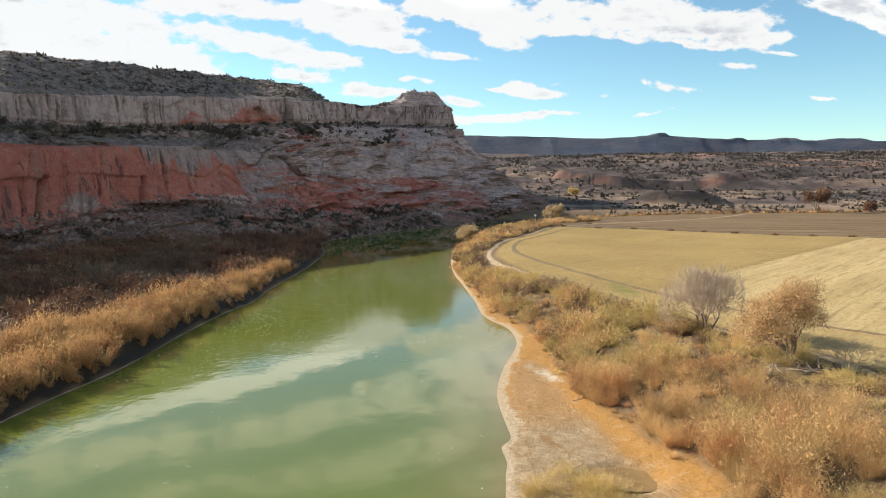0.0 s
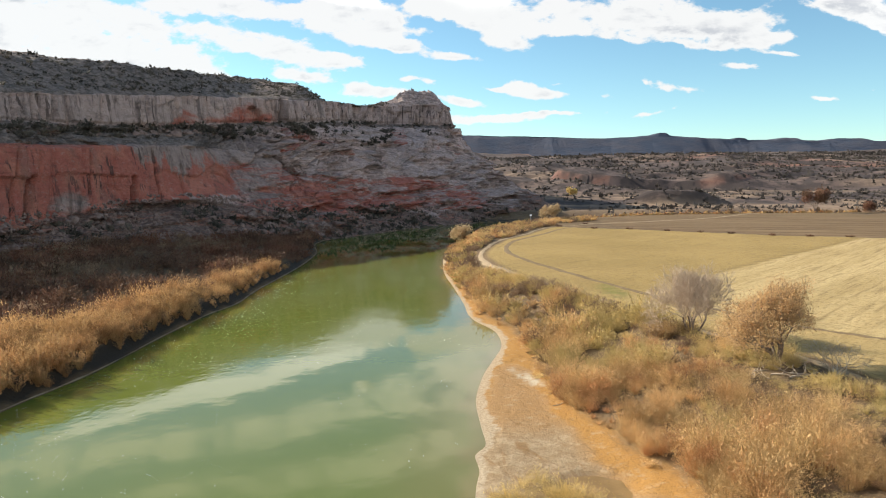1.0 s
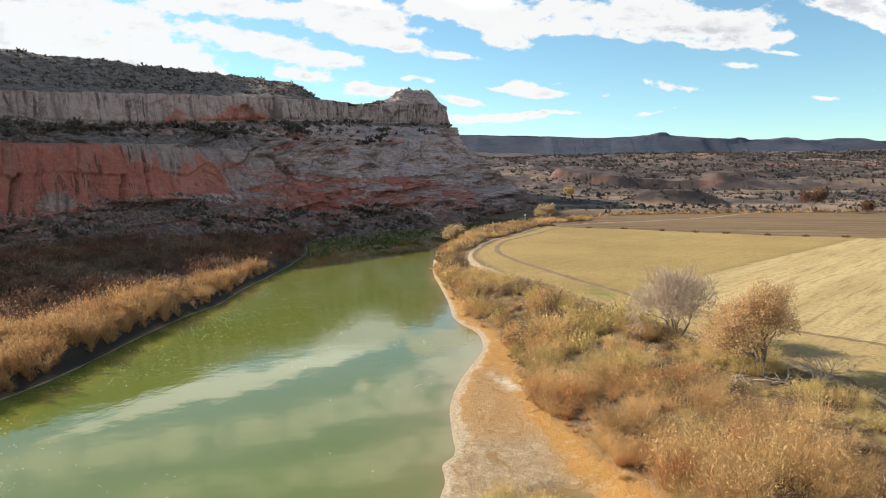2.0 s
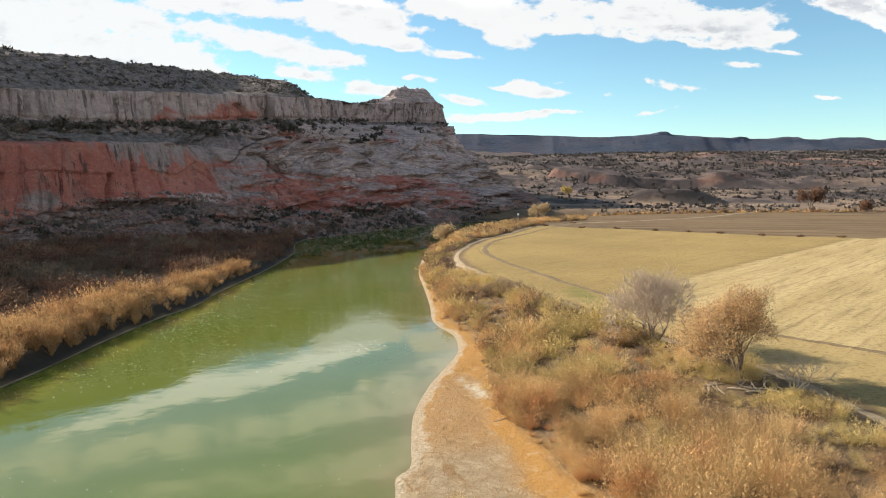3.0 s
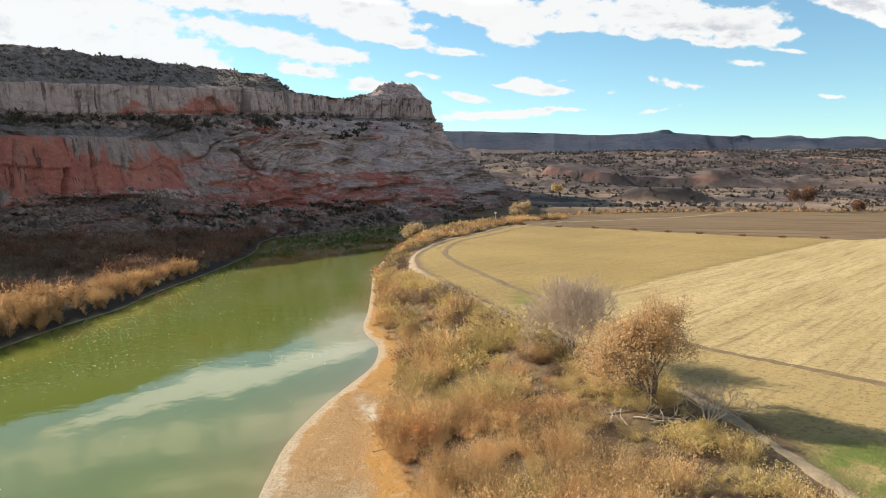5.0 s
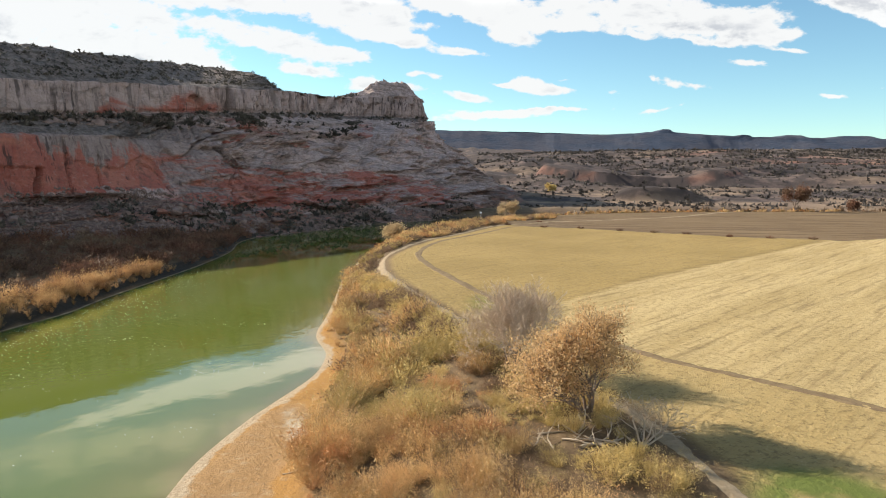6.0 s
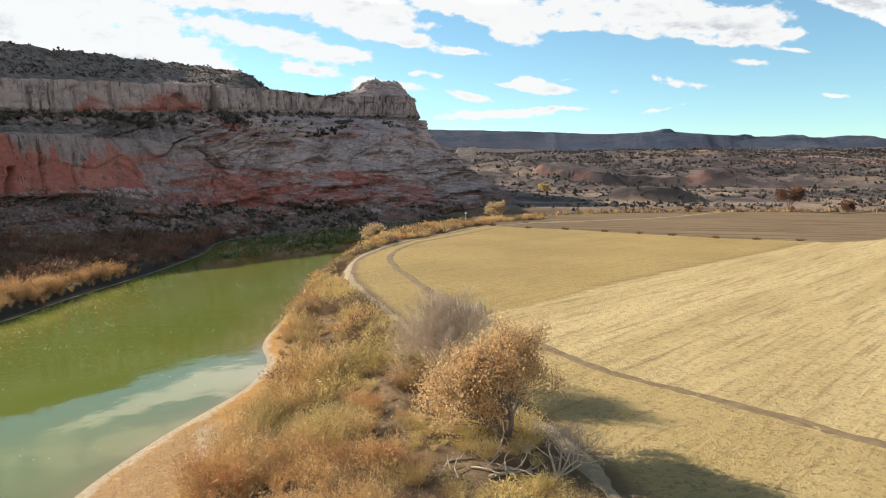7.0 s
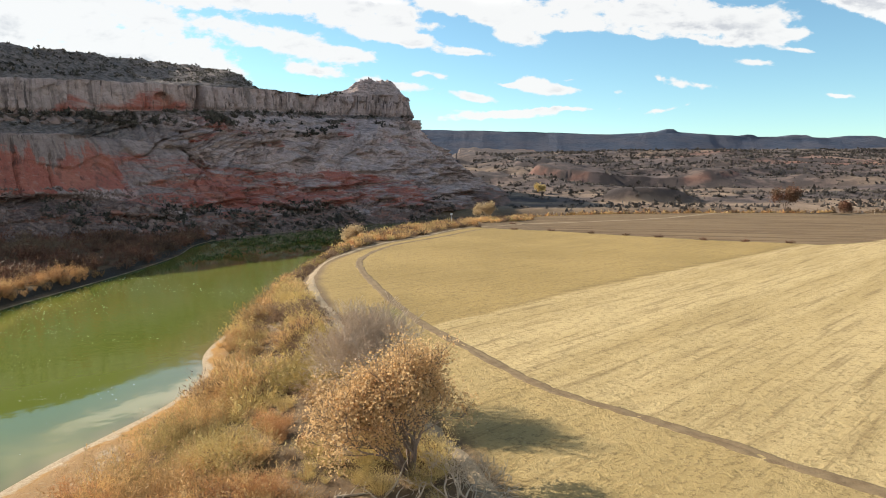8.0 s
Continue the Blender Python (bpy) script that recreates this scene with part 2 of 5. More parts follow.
    mud = n.mix(n.math("MULTIPLY", n.attr("salt"), n.ramp(crust, 0.3, 0.6)), mud, (0.47, 0.40, 0.29))
    col = n.mix(n.attr("mud"), col, mud)
    # river bed, and the brush belt's shade painted near-black on the west bank
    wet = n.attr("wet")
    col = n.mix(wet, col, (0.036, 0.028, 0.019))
    # open desert
    d1, d2 = n.noise(p, 0.012, 5, 0.6), n.noise(p, 0.06, 6, 0.65)
    desert = n.mix(n.ramp(d1, 0.4, 0.6), (0.115, 0.084, 0.074), (0.148, 0.106, 0.087))
    desert = n.mix(n.math("MULTIPLY", n.ramp(d2, 0.40, 0.53), 0.9), desert, (0.058, 0.046, 0.042))
    desert = n.mix(n.attr("red"), desert, n.mix(n.ramp(d2, 0.35, 0.6), (0.26, 0.135, 0.095), (0.16, 0.085, 0.065)))
    desert = n.mix(n.attr("bare"), desert, n.mix(n.ramp(d2, 0.35, 0.65), (0.29, 0.205, 0.135), (0.18, 0.125, 0.09)))
    col = n.mix(n.attr("desert"), col, desert)
    relief = n.math("ADD", n.math("MULTIPLY", n.noise(p, 9.0, 5, 0.7), 0.5), n.math("MULTIPLY", n.noise(p, 1.6, 4, 0.6), 1.0))
    relief = n.math("MULTIPLY_ADD", rows, n.math("MULTIPLY", n.attr("hay"), 0.7), relief)
    rough = n.math("MULTIPLY_ADD", wet, -0.2, 0.95)
    relief = n.math("MULTIPLY_ADD", clods, n.math("MULTIPLY", n.attr("hay"), 1.2), relief)
    return surface(n, col, rough, n.bump(relief, 0.85, 0.2), 0.15)


def mat_cliff(n):
    p = n.position()
    big, mid, fine = n.noise(p, 0.045, 4, 0.6, 0.3), n.noise(p, 0.25, 5, 0.65), n.noise(p, 1.5, 6, 0.7)
    beds = n.noise(n.stretch(p, (0.02, 0.02, 0.75)), 1.0, 6, 0.65, 0.25)
    drips = n.noise(n.stretch(p, (0.42, 0.42, 0.03)), 1.0, 5, 0.62, 0.2)
    grey = n.mix(n.ramp(mid, 0.35, 0.65), (0.49, 0.375, 0.335), (0.59, 0.455, 0.41))
    grey = n.mix(n.math("MULTIPLY", n.attr("wall"), 0.42), grey, n.mix(n.ramp(big, 0.4, 0.6), (0.30, 0.236, 0.215), (0.43, 0.343, 0.315)))
    tilt = n.noise(n.stretch(n.add("ShaderNodeMapping", {"Vector": p, "Rotation": (0.10, -0.09, 0)}).outputs[0], (0.05, 0.05, 1.0)), 1.0, 6, 0.7, 0.6)
    slope = n.math("MULTIPLY_ADD", n.attr("wall"), -0.8, 1.0)
    grey = n.mix(n.math("MULTIPLY", n.math("MULTIPLY", n.ramp(tilt, 0.52, 0.62), 0.6), slope), grey, (0.155, 0.12, 0.10))
    blotch = n.noise(p, 0.11, 5, 0.7, 0.8)
    grey = n.mix(n.math("MULTIPLY", n.ramp(blotch, 0.52, 0.62), 0.55), grey, (0.235, 0.188, 0.168))
    grey = n.mix(n.math("MULTIPLY", n.math("MULTIPLY", n.ramp(beds, 0.52, 0.66), 0.35), slope), grey, (0.21, 0.16, 0.13))
    grey = n.mix(n.math("MULTIPLY", n.ramp(big, 0.52, 0.7), 0.4), grey, (0.38, 0.25, 0.19))
    # cross-beds and joints that break the bare rock
    cross = n.noise(n.stretch(n.add("ShaderNodeMapping", {"Vector": p, "Rotation": (0.35, 0.4, 0)}).outputs[0], (0.022, 0.022, 0.075)), 1.0, 2, 0.45, 0.4)
    seam = n.math("SUBTRACT", 1.0, n.ramp(n.math("PINGPONG", n.math("MULTIPLY", cross, 17.0), 0.5), 0.0, 0.15))
    joint = n.noise(n.stretch(p, (0.07, 0.07, 0.03)), 1.0, 3, 0.5, 0.5)
    joint = n.math("SUBTRACT", 1.0, n.ramp(n.math("PINGPONG", n.math("MULTIPLY", joint, 7.0), 0.5), 0.0, 0.07))
    chips = n.noise(n.stretch(p, (0.5, 0.5, 0.9)), 1.0, 6, 0.75, 0.4)
    lines = n.math("MAXIMUM", n.math("MULTIPLY", seam, n.ramp(blotch, 0.42, 0.56)), n.math("MULTIPLY", joint, n.ramp(mid, 0.42, 0.56)))
    lines = n.math("MULTIPLY", lines, n.math("MULTIPLY_ADD", n.attr("wall"), -0.6, 1.0))
    red = n.mix(n.ramp(mid, 0.25, 0.75), (0.375, 0.118, 0.086), (0.46, 0.165, 0.122))
    red = n.mix(n.math("MULTIPLY", n.ramp(fine, 0.5, 0.75), 0.3), red, (0.28, 0.11, 0.07))
    red = n.mix(n.math("MULTIPLY", n.ramp(n.noise(p, 0.07, 4, 0.6, 0.8), 0.50, 0.66), 0.5), red, (0.52, 0.235, 0.165))
    red = n.mix(n.math("MULTIPLY", n.ramp(n.noise(n.stretch(p, (0.07, 0.07, 0.05)), 1.0, 5, 0.6, 0.8), 0.56, 0.66), 0.45), red, (0.25, 0.15, 0.125))
    broken = n.noise(n.stretch(n.add("ShaderNodeMapping", {"Vector": p, "Rotation": (0.25, 0.3, 0)}).outputs[0], (0.07, 0.07, 0.42)), 1.0, 6, 0.7, 0.5)
    edge = n.math("ADD", n.attr("red"), n.math("MULTIPLY_ADD", broken, n.math("MULTIPLY_ADD", n.attr("wall"), -1.3, 2.8), n.math("MULTIPLY_ADD", n.attr("wall"), 0.65, -1.4)))
    stain = n.math("ADD", n.attr("stain"), n.math("MULTIPLY_ADD", n.math("ADD", blotch, drips), 0.9, -0.9))
    grey = n.mix(n.math("MULTIPLY", n.ramp(stain, 0.25, 0.75), 0.5), grey, n.mix(n.ramp(mid, 0.4, 0.6), (0.185, 0.14, 0.122), (0.265, 0.205, 0.18)))
    col = n.mix(n.ramp(edge, 0.30, 0.85), grey, red)
    col = n.mix(n.math("MULTIPLY", n.ramp(chips, 0.52, 0.62), n.math("MULTIPLY_ADD", n.attr("wall"), -0.28, 0.5)), col, (0.13, 0.10, 0.088))
    col = n.mix(n.math("MULTIPLY", n.ramp(chips, 0.46, 0.34), 0.25), col, (0.52, 0.44, 0.39))
    col = n.mix(n.math("MULTIPLY", lines, 0.34), col, (0.085, 0.066, 0.058))
    rubble = n.noise(p, 0.7, 6, 0.72, 0.3)
    base = n.mix(n.ramp(rubble, 0.42, 0.62), (0.105, 0.07, 0.057), (0.25, 0.165, 0.132))
    base = n.mix(n.math("MULTIPLY", n.ramp(broken, 0.5, 0.60), 0.75), base, (0.36, 0.16, 0.11))
    col = n.mix(n.math("MULTIPLY", n.ramp(n.math("ADD", n.attr("lower"), n.math("MULTIPLY_ADD", blotch, 1.2, -0.6)), 0.35, 0.75), 0.9), col, base)
    varnish = n.math("MULTIPLY", n.math("MULTIPLY", n.ramp(drips, 0.50, 0.64), n.math("MAXIMUM", n.ramp(n.noise(p, 0.05, 3, 0.6), 0.40, 0.58), n.ramp(edge, 0.75, 0.35))), n.attr("wall"))
    col = n.mix(n.math("MULTIPLY", varnish, 0.55), col, (0.10, 0.078, 0.068))
    runs = n.noise(n.stretch(p, (0.55, 0.55, 0.018)), 1.0, 4, 0.6, 0.1)
    runs = n.math("MULTIPLY", n.ramp(runs, 0.55, 0.61), n.ramp(n.noise(n.stretch(p, (0.06, 0.06, 0.09)), 1.0, 3, 0.6, 0.4), 0.45, 0.58))
    col = n.mix(n.math("MULTIPLY", n.math("MULTIPLY", runs, n.attr("wall")), 0.75), col, (0.068, 0.05, 0.045))
    soil = n.mix(n.ramp(n.noise(p, 0.5, 6, 0.75), 0.42, 0.58), (0.27, 0.218, 0.188), (0.14, 0.116, 0.10))
    col = n.mix(n.ramp(n.math("ADD", n.attr("soil"), n.math("MULTIPLY_ADD", mid, 0.9, -0.45)), 0.35, 0.65), col, soil)
    col = n.mix(n.math("MULTIPLY", n.ramp(fine, 0.54, 0.70), 0.5), col, (0.12, 0.09, 0.07))
    col = n.mix(n.math("MULTIPLY", n.ramp(n.noise(p, 2.6, 5, 0.7), 0.56, 0.70), 0.22), col, (0.58, 0.50, 0.43))
    h = n.math("ADD", n.math("MULTIPLY", beds, n.math("MULTIPLY_ADD", n.attr("wall"), -0.5, 0.7)), n.math("MULTIPLY_ADD", lines, -0.5, n.math("MULTIPLY_ADD", chips, 1.0, n.math("MULTIPLY", fine, 0.7))))
    h = n.math("MULTIPLY_ADD", drips, n.math("MULTIPLY", n.attr("wall"), 0.35), h)
    return surface(n, col, 0.92, n.bump(n.math("MULTIPLY_ADD", tilt, n.math("MULTIPLY_ADD", n.attr("wall"), -0.5, 0.6), h), 0.85, 1.0), 0.12)


def mat_water(n):
    p = n.position()
    rip = n.noise(n.stretch(p, (1.0, 0.55, 1.0), 0.5), 1.6, 3, 0.55)
    swell = n.noise(p, 0.22, 3, 0.5)
    xyz = n.add("ShaderNodeSeparateXYZ", {0: p}).outputs
    calm = n.ramp(n.math("MULTIPLY_ADD", n.noise(p, 0.03, 3, 0.5), 22.0, n.math("MULTIPLY_ADD", xyz[0], -0.5, n.math("MULTIPLY_ADD", xyz[1], 0.4, -51.0))), -6.0, 8.0)
    lee = n.ramp(n.math("MULTIPLY_ADD", xyz[0], -1.0, xyz[1]), 215.0, 175.0)
    normal = n.bump(rip, n.math("MULTIPLY", n.math("MULTIPLY_ADD", calm, 0.11, 0.014), lee), 0.12)
    normal = n.bump(swell, n.math("MULTIPLY", lee, 0.05), 0.3, normal)
    silt = n.mix(n.ramp(n.noise(p, 0.05, 4, 0.6, 0.5), 0.3, 0.7), (0.108, 0.132, 0.021), (0.120, 0.141, 0.025))
    silt = n.mix(n.attr("shallow"), silt, (0.20, 0.155, 0.06))
    b = n.add("ShaderNodeBsdfPrincipled", {"Base Color": silt, "Roughness": 0.03, "IOR": 1.333, "Normal": normal})
    return b.outputs[0]


def mat_leaf(colours, patch=0.12, glow=0.35, rough=0.75, rust=None):
    """Foliage: a patch colour over the ground, varied blade by blade; light comes through it."""

    def build(n):
        p = n.position()
        a, b, c, d = colours
        patchy, small = n.noise(p, patch, 3, 0.6), n.noise(p, patch * 5, 3, 0.6)
        col = n.mix(n.ramp(patchy, 0.38, 0.62), a, b)
        col = n.mix(n.math("MULTIPLY", n.ramp(small, 0.45, 0.65), 0.75), col, c)
        if rust:
            col = n.mix(n.math("MULTIPLY", n.ramp(n.noise(p, 0.22, 3, 0.6, 0.3), 0.51, 0.63), 0.75), col, rust)
        col = n.mix(n.math("MULTIPLY", n.island(), 0.2), col, d)
        col = n.add("ShaderNodeVectorMath", {0: col, "Scale": n.math("MULTIPLY_ADD", n.attr("tone"), 0.34, 1.0)}, operation="SCALE").outputs[0]
        solid = surface(n, col, rough, None, 0.15)
        thin = n.add("ShaderNodeBsdfTranslucent", {"Color": col}).outputs[0]
        return n.add("ShaderNodeMixShader", {0: glow, 1: solid, 2: thin}).outputs[0]

    return build


def mat_plain(a, b, scale, rough=0.9, bump=0.4, dist=0.03, stretch=(1, 1, 1)):
    def build(n):
        p = n.stretch(n.position(), stretch)
        f, g = n.noise(p, scale, 6, 0.65), n.noise(p, scale * 7, 4, 0.6)
        col = n.mix(n.ramp(f, 0.35, 0.65), a, b)
        col = n.mix(n.math("MULTIPLY", n.ramp(g, 0.5, 0.75), 0.4), col, tuple(v * 0.55 for v in a))
        return surface(n, col, rough, n.bump(n.math("ADD", f, g), bump, dist), 0.2)

    return build


GROUND = material("river_flat_soil", mat_ground)
CLIFF = material("sandstone", mat_cliff)
WATER = material("silty_river_water", mat_water)
WILLOW = material("dry_willow", mat_leaf([(0.55, 0.35, 0.16), (0.55, 0.38, 0.172), (0.62, 0.44, 0.205), (0.34, 0.20, 0.09)], 0.16, 0.2, rust=(0.45, 0.215, 0.095)))
GOLD = material("golden_tamarisk", mat_leaf([(0.45, 0.272, 0.118), (0.43, 0.236, 0.103), (0.50, 0.33, 0.152), (0.31, 0.17, 0.08)], 0.09, 0.4))
OLIVE = material("rabbitbrush_olive", mat_leaf([(0.47, 0.365, 0.145), (0.51, 0.375, 0.155), (0.57, 0.435, 0.19), (0.30, 0.22, 0.088)], 0.2, 0.22))
YELLOW = material("rabbitbrush_yellow", mat_leaf([(0.60, 0.45, 0.17), (0.56, 0.41, 0.16), (0.64, 0.49, 0.22), (0.40, 0.285, 0.10)], 0.2, 0.42))
CREAM = material("pale_willow_leaves", mat_leaf([(0.48, 0.355, 0.20), (0.44, 0.325, 0.18), (0.53, 0.40, 0.235), (0.34, 0.24, 0.135)], 0.3, 0.45))
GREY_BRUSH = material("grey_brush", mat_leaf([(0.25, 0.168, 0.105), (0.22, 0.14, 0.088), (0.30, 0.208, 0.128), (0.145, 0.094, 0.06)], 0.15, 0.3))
# rusty tones, darkened to carry the cliff's shade in the colour
SHADE_RUST_BRUSH = material("shade_rusty_brush", mat_leaf([(0.21, 0.098, 0.06), (0.13, 0.08, 0.054), (0.21, 0.125, 0.07), (0.07, 0.045, 0.034)], 0.05, 0.2))
JUNIPER = material("juniper_green", mat_leaf([(0.085, 0.077, 0.06), (0.10, 0.087, 0.068), (0.125, 0.107, 0.083), (0.06, 0.053, 0.043)], 0.02, 0.1))
SAGE = material("desert_sage", mat_leaf([(0.085, 0.073, 0.062), (0.10, 0.083, 0.07), (0.12, 0.10, 0.083), (0.055, 0.048, 0.042)], 0.02, 0.1))
COTTONWOOD = material("cottonwood_leaves", mat_leaf([(0.60, 0.41, 0.205), (0.57, 0.365, 0.172), (0.64, 0.465, 0.252), (0.46, 0.275, 0.13)], 0.6, 0.45))
BARK = material("bark", mat_plain((0.17, 0.125, 0.095), (0.26, 0.20, 0.155), 3.0, 0.9, 0.6, 0.03, (1, 1, 0.25)))
TWIG = material("bare_twigs", mat_plain((0.46, 0.36, 0.265), (0.55, 0.44, 0.33), 2.0, 0.85))
DEADWOOD = material("bleached_wood", mat_plain((0.40, 0.315, 0.22), (0.50, 0.41, 0.30), 2.5, 0.8))
ROCK = material("fallen_sandstone", mat_plain((0.16, 0.115, 0.095), (0.27, 0.195, 0.165), 0.5, 0.93, 0.7, 0.2))
ROAD = material("pale_dirt", mat_plain((0.25, 0.185, 0.11), (0.32, 0.245, 0.155), 0.7, 0.95, 0.6, 0.06))
RUT = material("rut_soil", mat_plain((0.165, 0.11, 0.058), (0.23, 0.16, 0.085), 0.9, 0.95, 0.8, 0.08))
# the blue in both mesa colours paints in the haze of distance
MESA = material("haze_blue_mesa_rock", mat_plain((0.065, 0.080, 0.112), (0.095, 0.095, 0.115), 0.008, 0.95, 0.5, 10.0, (1, 1, 4)))
STEEL = material("galvanised_steel", mat_plain((0.42, 0.42, 0.41), (0.5, 0.5, 0.49), 3.0, 0.45, 0.1, 0.005))
# white for the flecks that imitate sparkles on the water
GLINT_WHITE = material("foam", mat_plain((0.80, 0.82, 0.74), (0.88, 0.89, 0.83), 3.0, 0.4, 0.1, 0.005))
WHITE_PAINT = material("white_paint", mat_plain((0.74, 0.74, 0.72), (0.8, 0.8, 0.78), 3.0, 0.5, 0.1, 0.005))


# ---- numbers for the land ----
def lattice(ix, iy, seed):
    h = (ix.astype(np.int64) * 374761393 + iy.astype(np.int64) * 668265263 + seed * 974711) & 0x7FFFFFFF
    h = ((h ^ (h >> 13)) * 1274126177) & 0x7FFFFFFF
    return ((h ^ (h >> 16)) & 0xFFFF) / 65535.0


def vnoise(x, y, seed=0):
    x, y = np.asarray(x, float), np.asarray(y, float)
    ix, iy = np.floor(x), np.floor(y)
    fx, fy = x - ix, y - iy
    fx, fy = fx * fx * (3 - 2 * fx), fy * fy * (3 - 2 * fy)
    a, b = lattice(ix, iy, seed), lattice(ix + 1, iy, seed)
    c, d = lattice(ix, iy + 1, seed), lattice(ix + 1, iy + 1, seed)
    return (a + (b - a) * fx) * (1 - fy) + (c + (d - c) * fx) * fy


def fbm(x, y, octaves=4, seed=0, gain=0.5):
    """Layered noise about 0, within -1 to 1."""
    total, amp, norm = 0.0, 1.0, 0.0
    for k in range(octaves):
        total = total + amp * (vnoise(x * 2**k + 17.3 * k, y * 2**k - 9.1 * k, seed + k) * 2 - 1)
        norm += amp
        amp *= gain
    return total / norm


def smooth(e0, e1, v):
    t = np.clip((v - e0) / (e1 - e0), 0, 1)
    return t * t * (3 - 2 * t)


def line_distance(px, py, line):
    """Distance to a polyline and the length along it at the nearest place."""
    best, along, run = np.full(px.shape, 1e9), np.zeros(px.shape), 0.0
    for (ax, ay), (bx, by) in zip(line[:-1], line[1:]):
        dx, dy = bx - ax, by - ay
        ln = math.hypot(dx, dy)
        t = np.clip(((px - ax) * dx + (py - ay) * dy) / ln**2, 0, 1)
        d = np.hypot(px - ax - t * dx, py - ay - t * dy)
        hit = d < best
        best = np.where(hit, d, best)
        along = np.where(hit, run + t * ln, along)
        run += ln
    return best, along


def inside(px, py, ring):
    res = np.zeros(px.shape, bool)
    for (ax, ay), (bx, by) in zip(ring, ring[1:] + ring[:1]):
        if ay != by:
            res ^= ((ay > py) != (by > py)) & (px < (bx - ax) * (py - ay) / (by - ay) + ax)
    return res


def rounded(line, steps=4):
    """A polyline drawn smoothly through its corners."""
    pts = [Vector((*p, 0.0)[:3]) for p in line]
    pts = [pts[0] * 2 - pts[1]] + pts + [pts[-1] * 2 - pts[-2]]
    out = []
    for a, b, c, d in zip(pts, pts[1:], pts[2:], pts[3:]):
        for k in range(steps):
            t = k / steps
            out.append(0.5 * (2 * b + (c - a) * t + (2 * a - 5 * b + 4 * c - d) * t * t + (3 * b - a - 3 * c + d) * t**3))
    out.append(pts[-2])
    return [(v.x, v.y) for v in out]


EAST_SHORE = rounded([(-8, -300), (0, -60), (3, 20), (4.4, 44), (4.9, 49), (4.7, 52), (5.6, 54), (5.4, 58), (5.2, 65), (6.2, 73), (7.4, 78.5), (8.9, 85), (9.2, 90), (8.6, 95.5), (6.4, 101.5), (5.4, 107), (4.9, 116), (3.2, 134), (1.4, 152), (0.8, 172), (1.6, 200), (7, 228), (22, 262), (48, 296), (95, 330), (200, 352), (420, 372), (900, 420)])
WEST_SHORE = rounded([(-52, -300), (-44, -60), (-40, 20), (-37.6, 58), (-35.4, 74), (-35.0, 92), (-34.2, 106), (-32.6, 116), (-33.2, 130), (-32.8, 152), (-33, 172), (-34.8, 196), (-40, 222), (-37, 246), (-23, 272), (1, 309), (18, 328), (40, 340), (90, 362), (200, 380), (420, 398), (900, 450)])
RIVER = EAST_SHORE + WEST_SHORE[::-1]
TRACK = rounded([(54, 255), (35, 237), (26, 212), (16.4, 190), (11.6, 169.5), (9.2, 152), (11.8, 132), (17.6, 112.5), (22.3, 99), (26.2, 86), (30.4, 75.5), (34.9, 66), (36.5, 60), (37.5, 54), (38.2, 47), (38.6, 40), (40, 10), (44, -60)])
WHEEL_RUT = rounded([(86, 46), (72, 53), (62, 58.5), (55.2, 63.6), (51, 68.6), (46.5, 73.6), (42.3, 78), (39.5, 83), (35.8, 91.2), (30, 103.7), (24.2, 121.5), (17.5, 146), (15.7, 163.5), (19.5, 186), (29.5, 208), (38, 229), (47, 243)])
FAR_EDGE = rounded([(40, 240), (62, 228), (80, 215.5), (96, 205), (114, 198), (129, 197.2), (162, 230), (240, 320)])
HAY_SPLIT = [(22, 90), (38.7, 109), (50.5, 124), (70, 145.5), (108, 186), (150, 232)]


def track_x(y):
    pts = sorted((p[1], p[0]) for p in TRACK)
    return np.interp(y, [p[0] for p in pts], [p[1] for p in pts])


def line_y(line, x):
    pts = sorted(line)
    return np.interp(x, [p[0] for p in pts], [p[1] for p in pts])


def shore_x(y):
    pts = [(p[1], p[0]) for p in EAST_SHORE]
    return np.interp(y, [p[0] for p in pts], [p[1] for p in pts])


def beach_width(y):
    return np.interp(y, [20, 44, 49, 55, 60, 66, 75, 82, 88, 95, 105, 300], [15, 13.6, 11.8, 9.8, 8.0, 7.5, 6.0, 3.8, 2.3, 2.3, 1.8, 1.3])


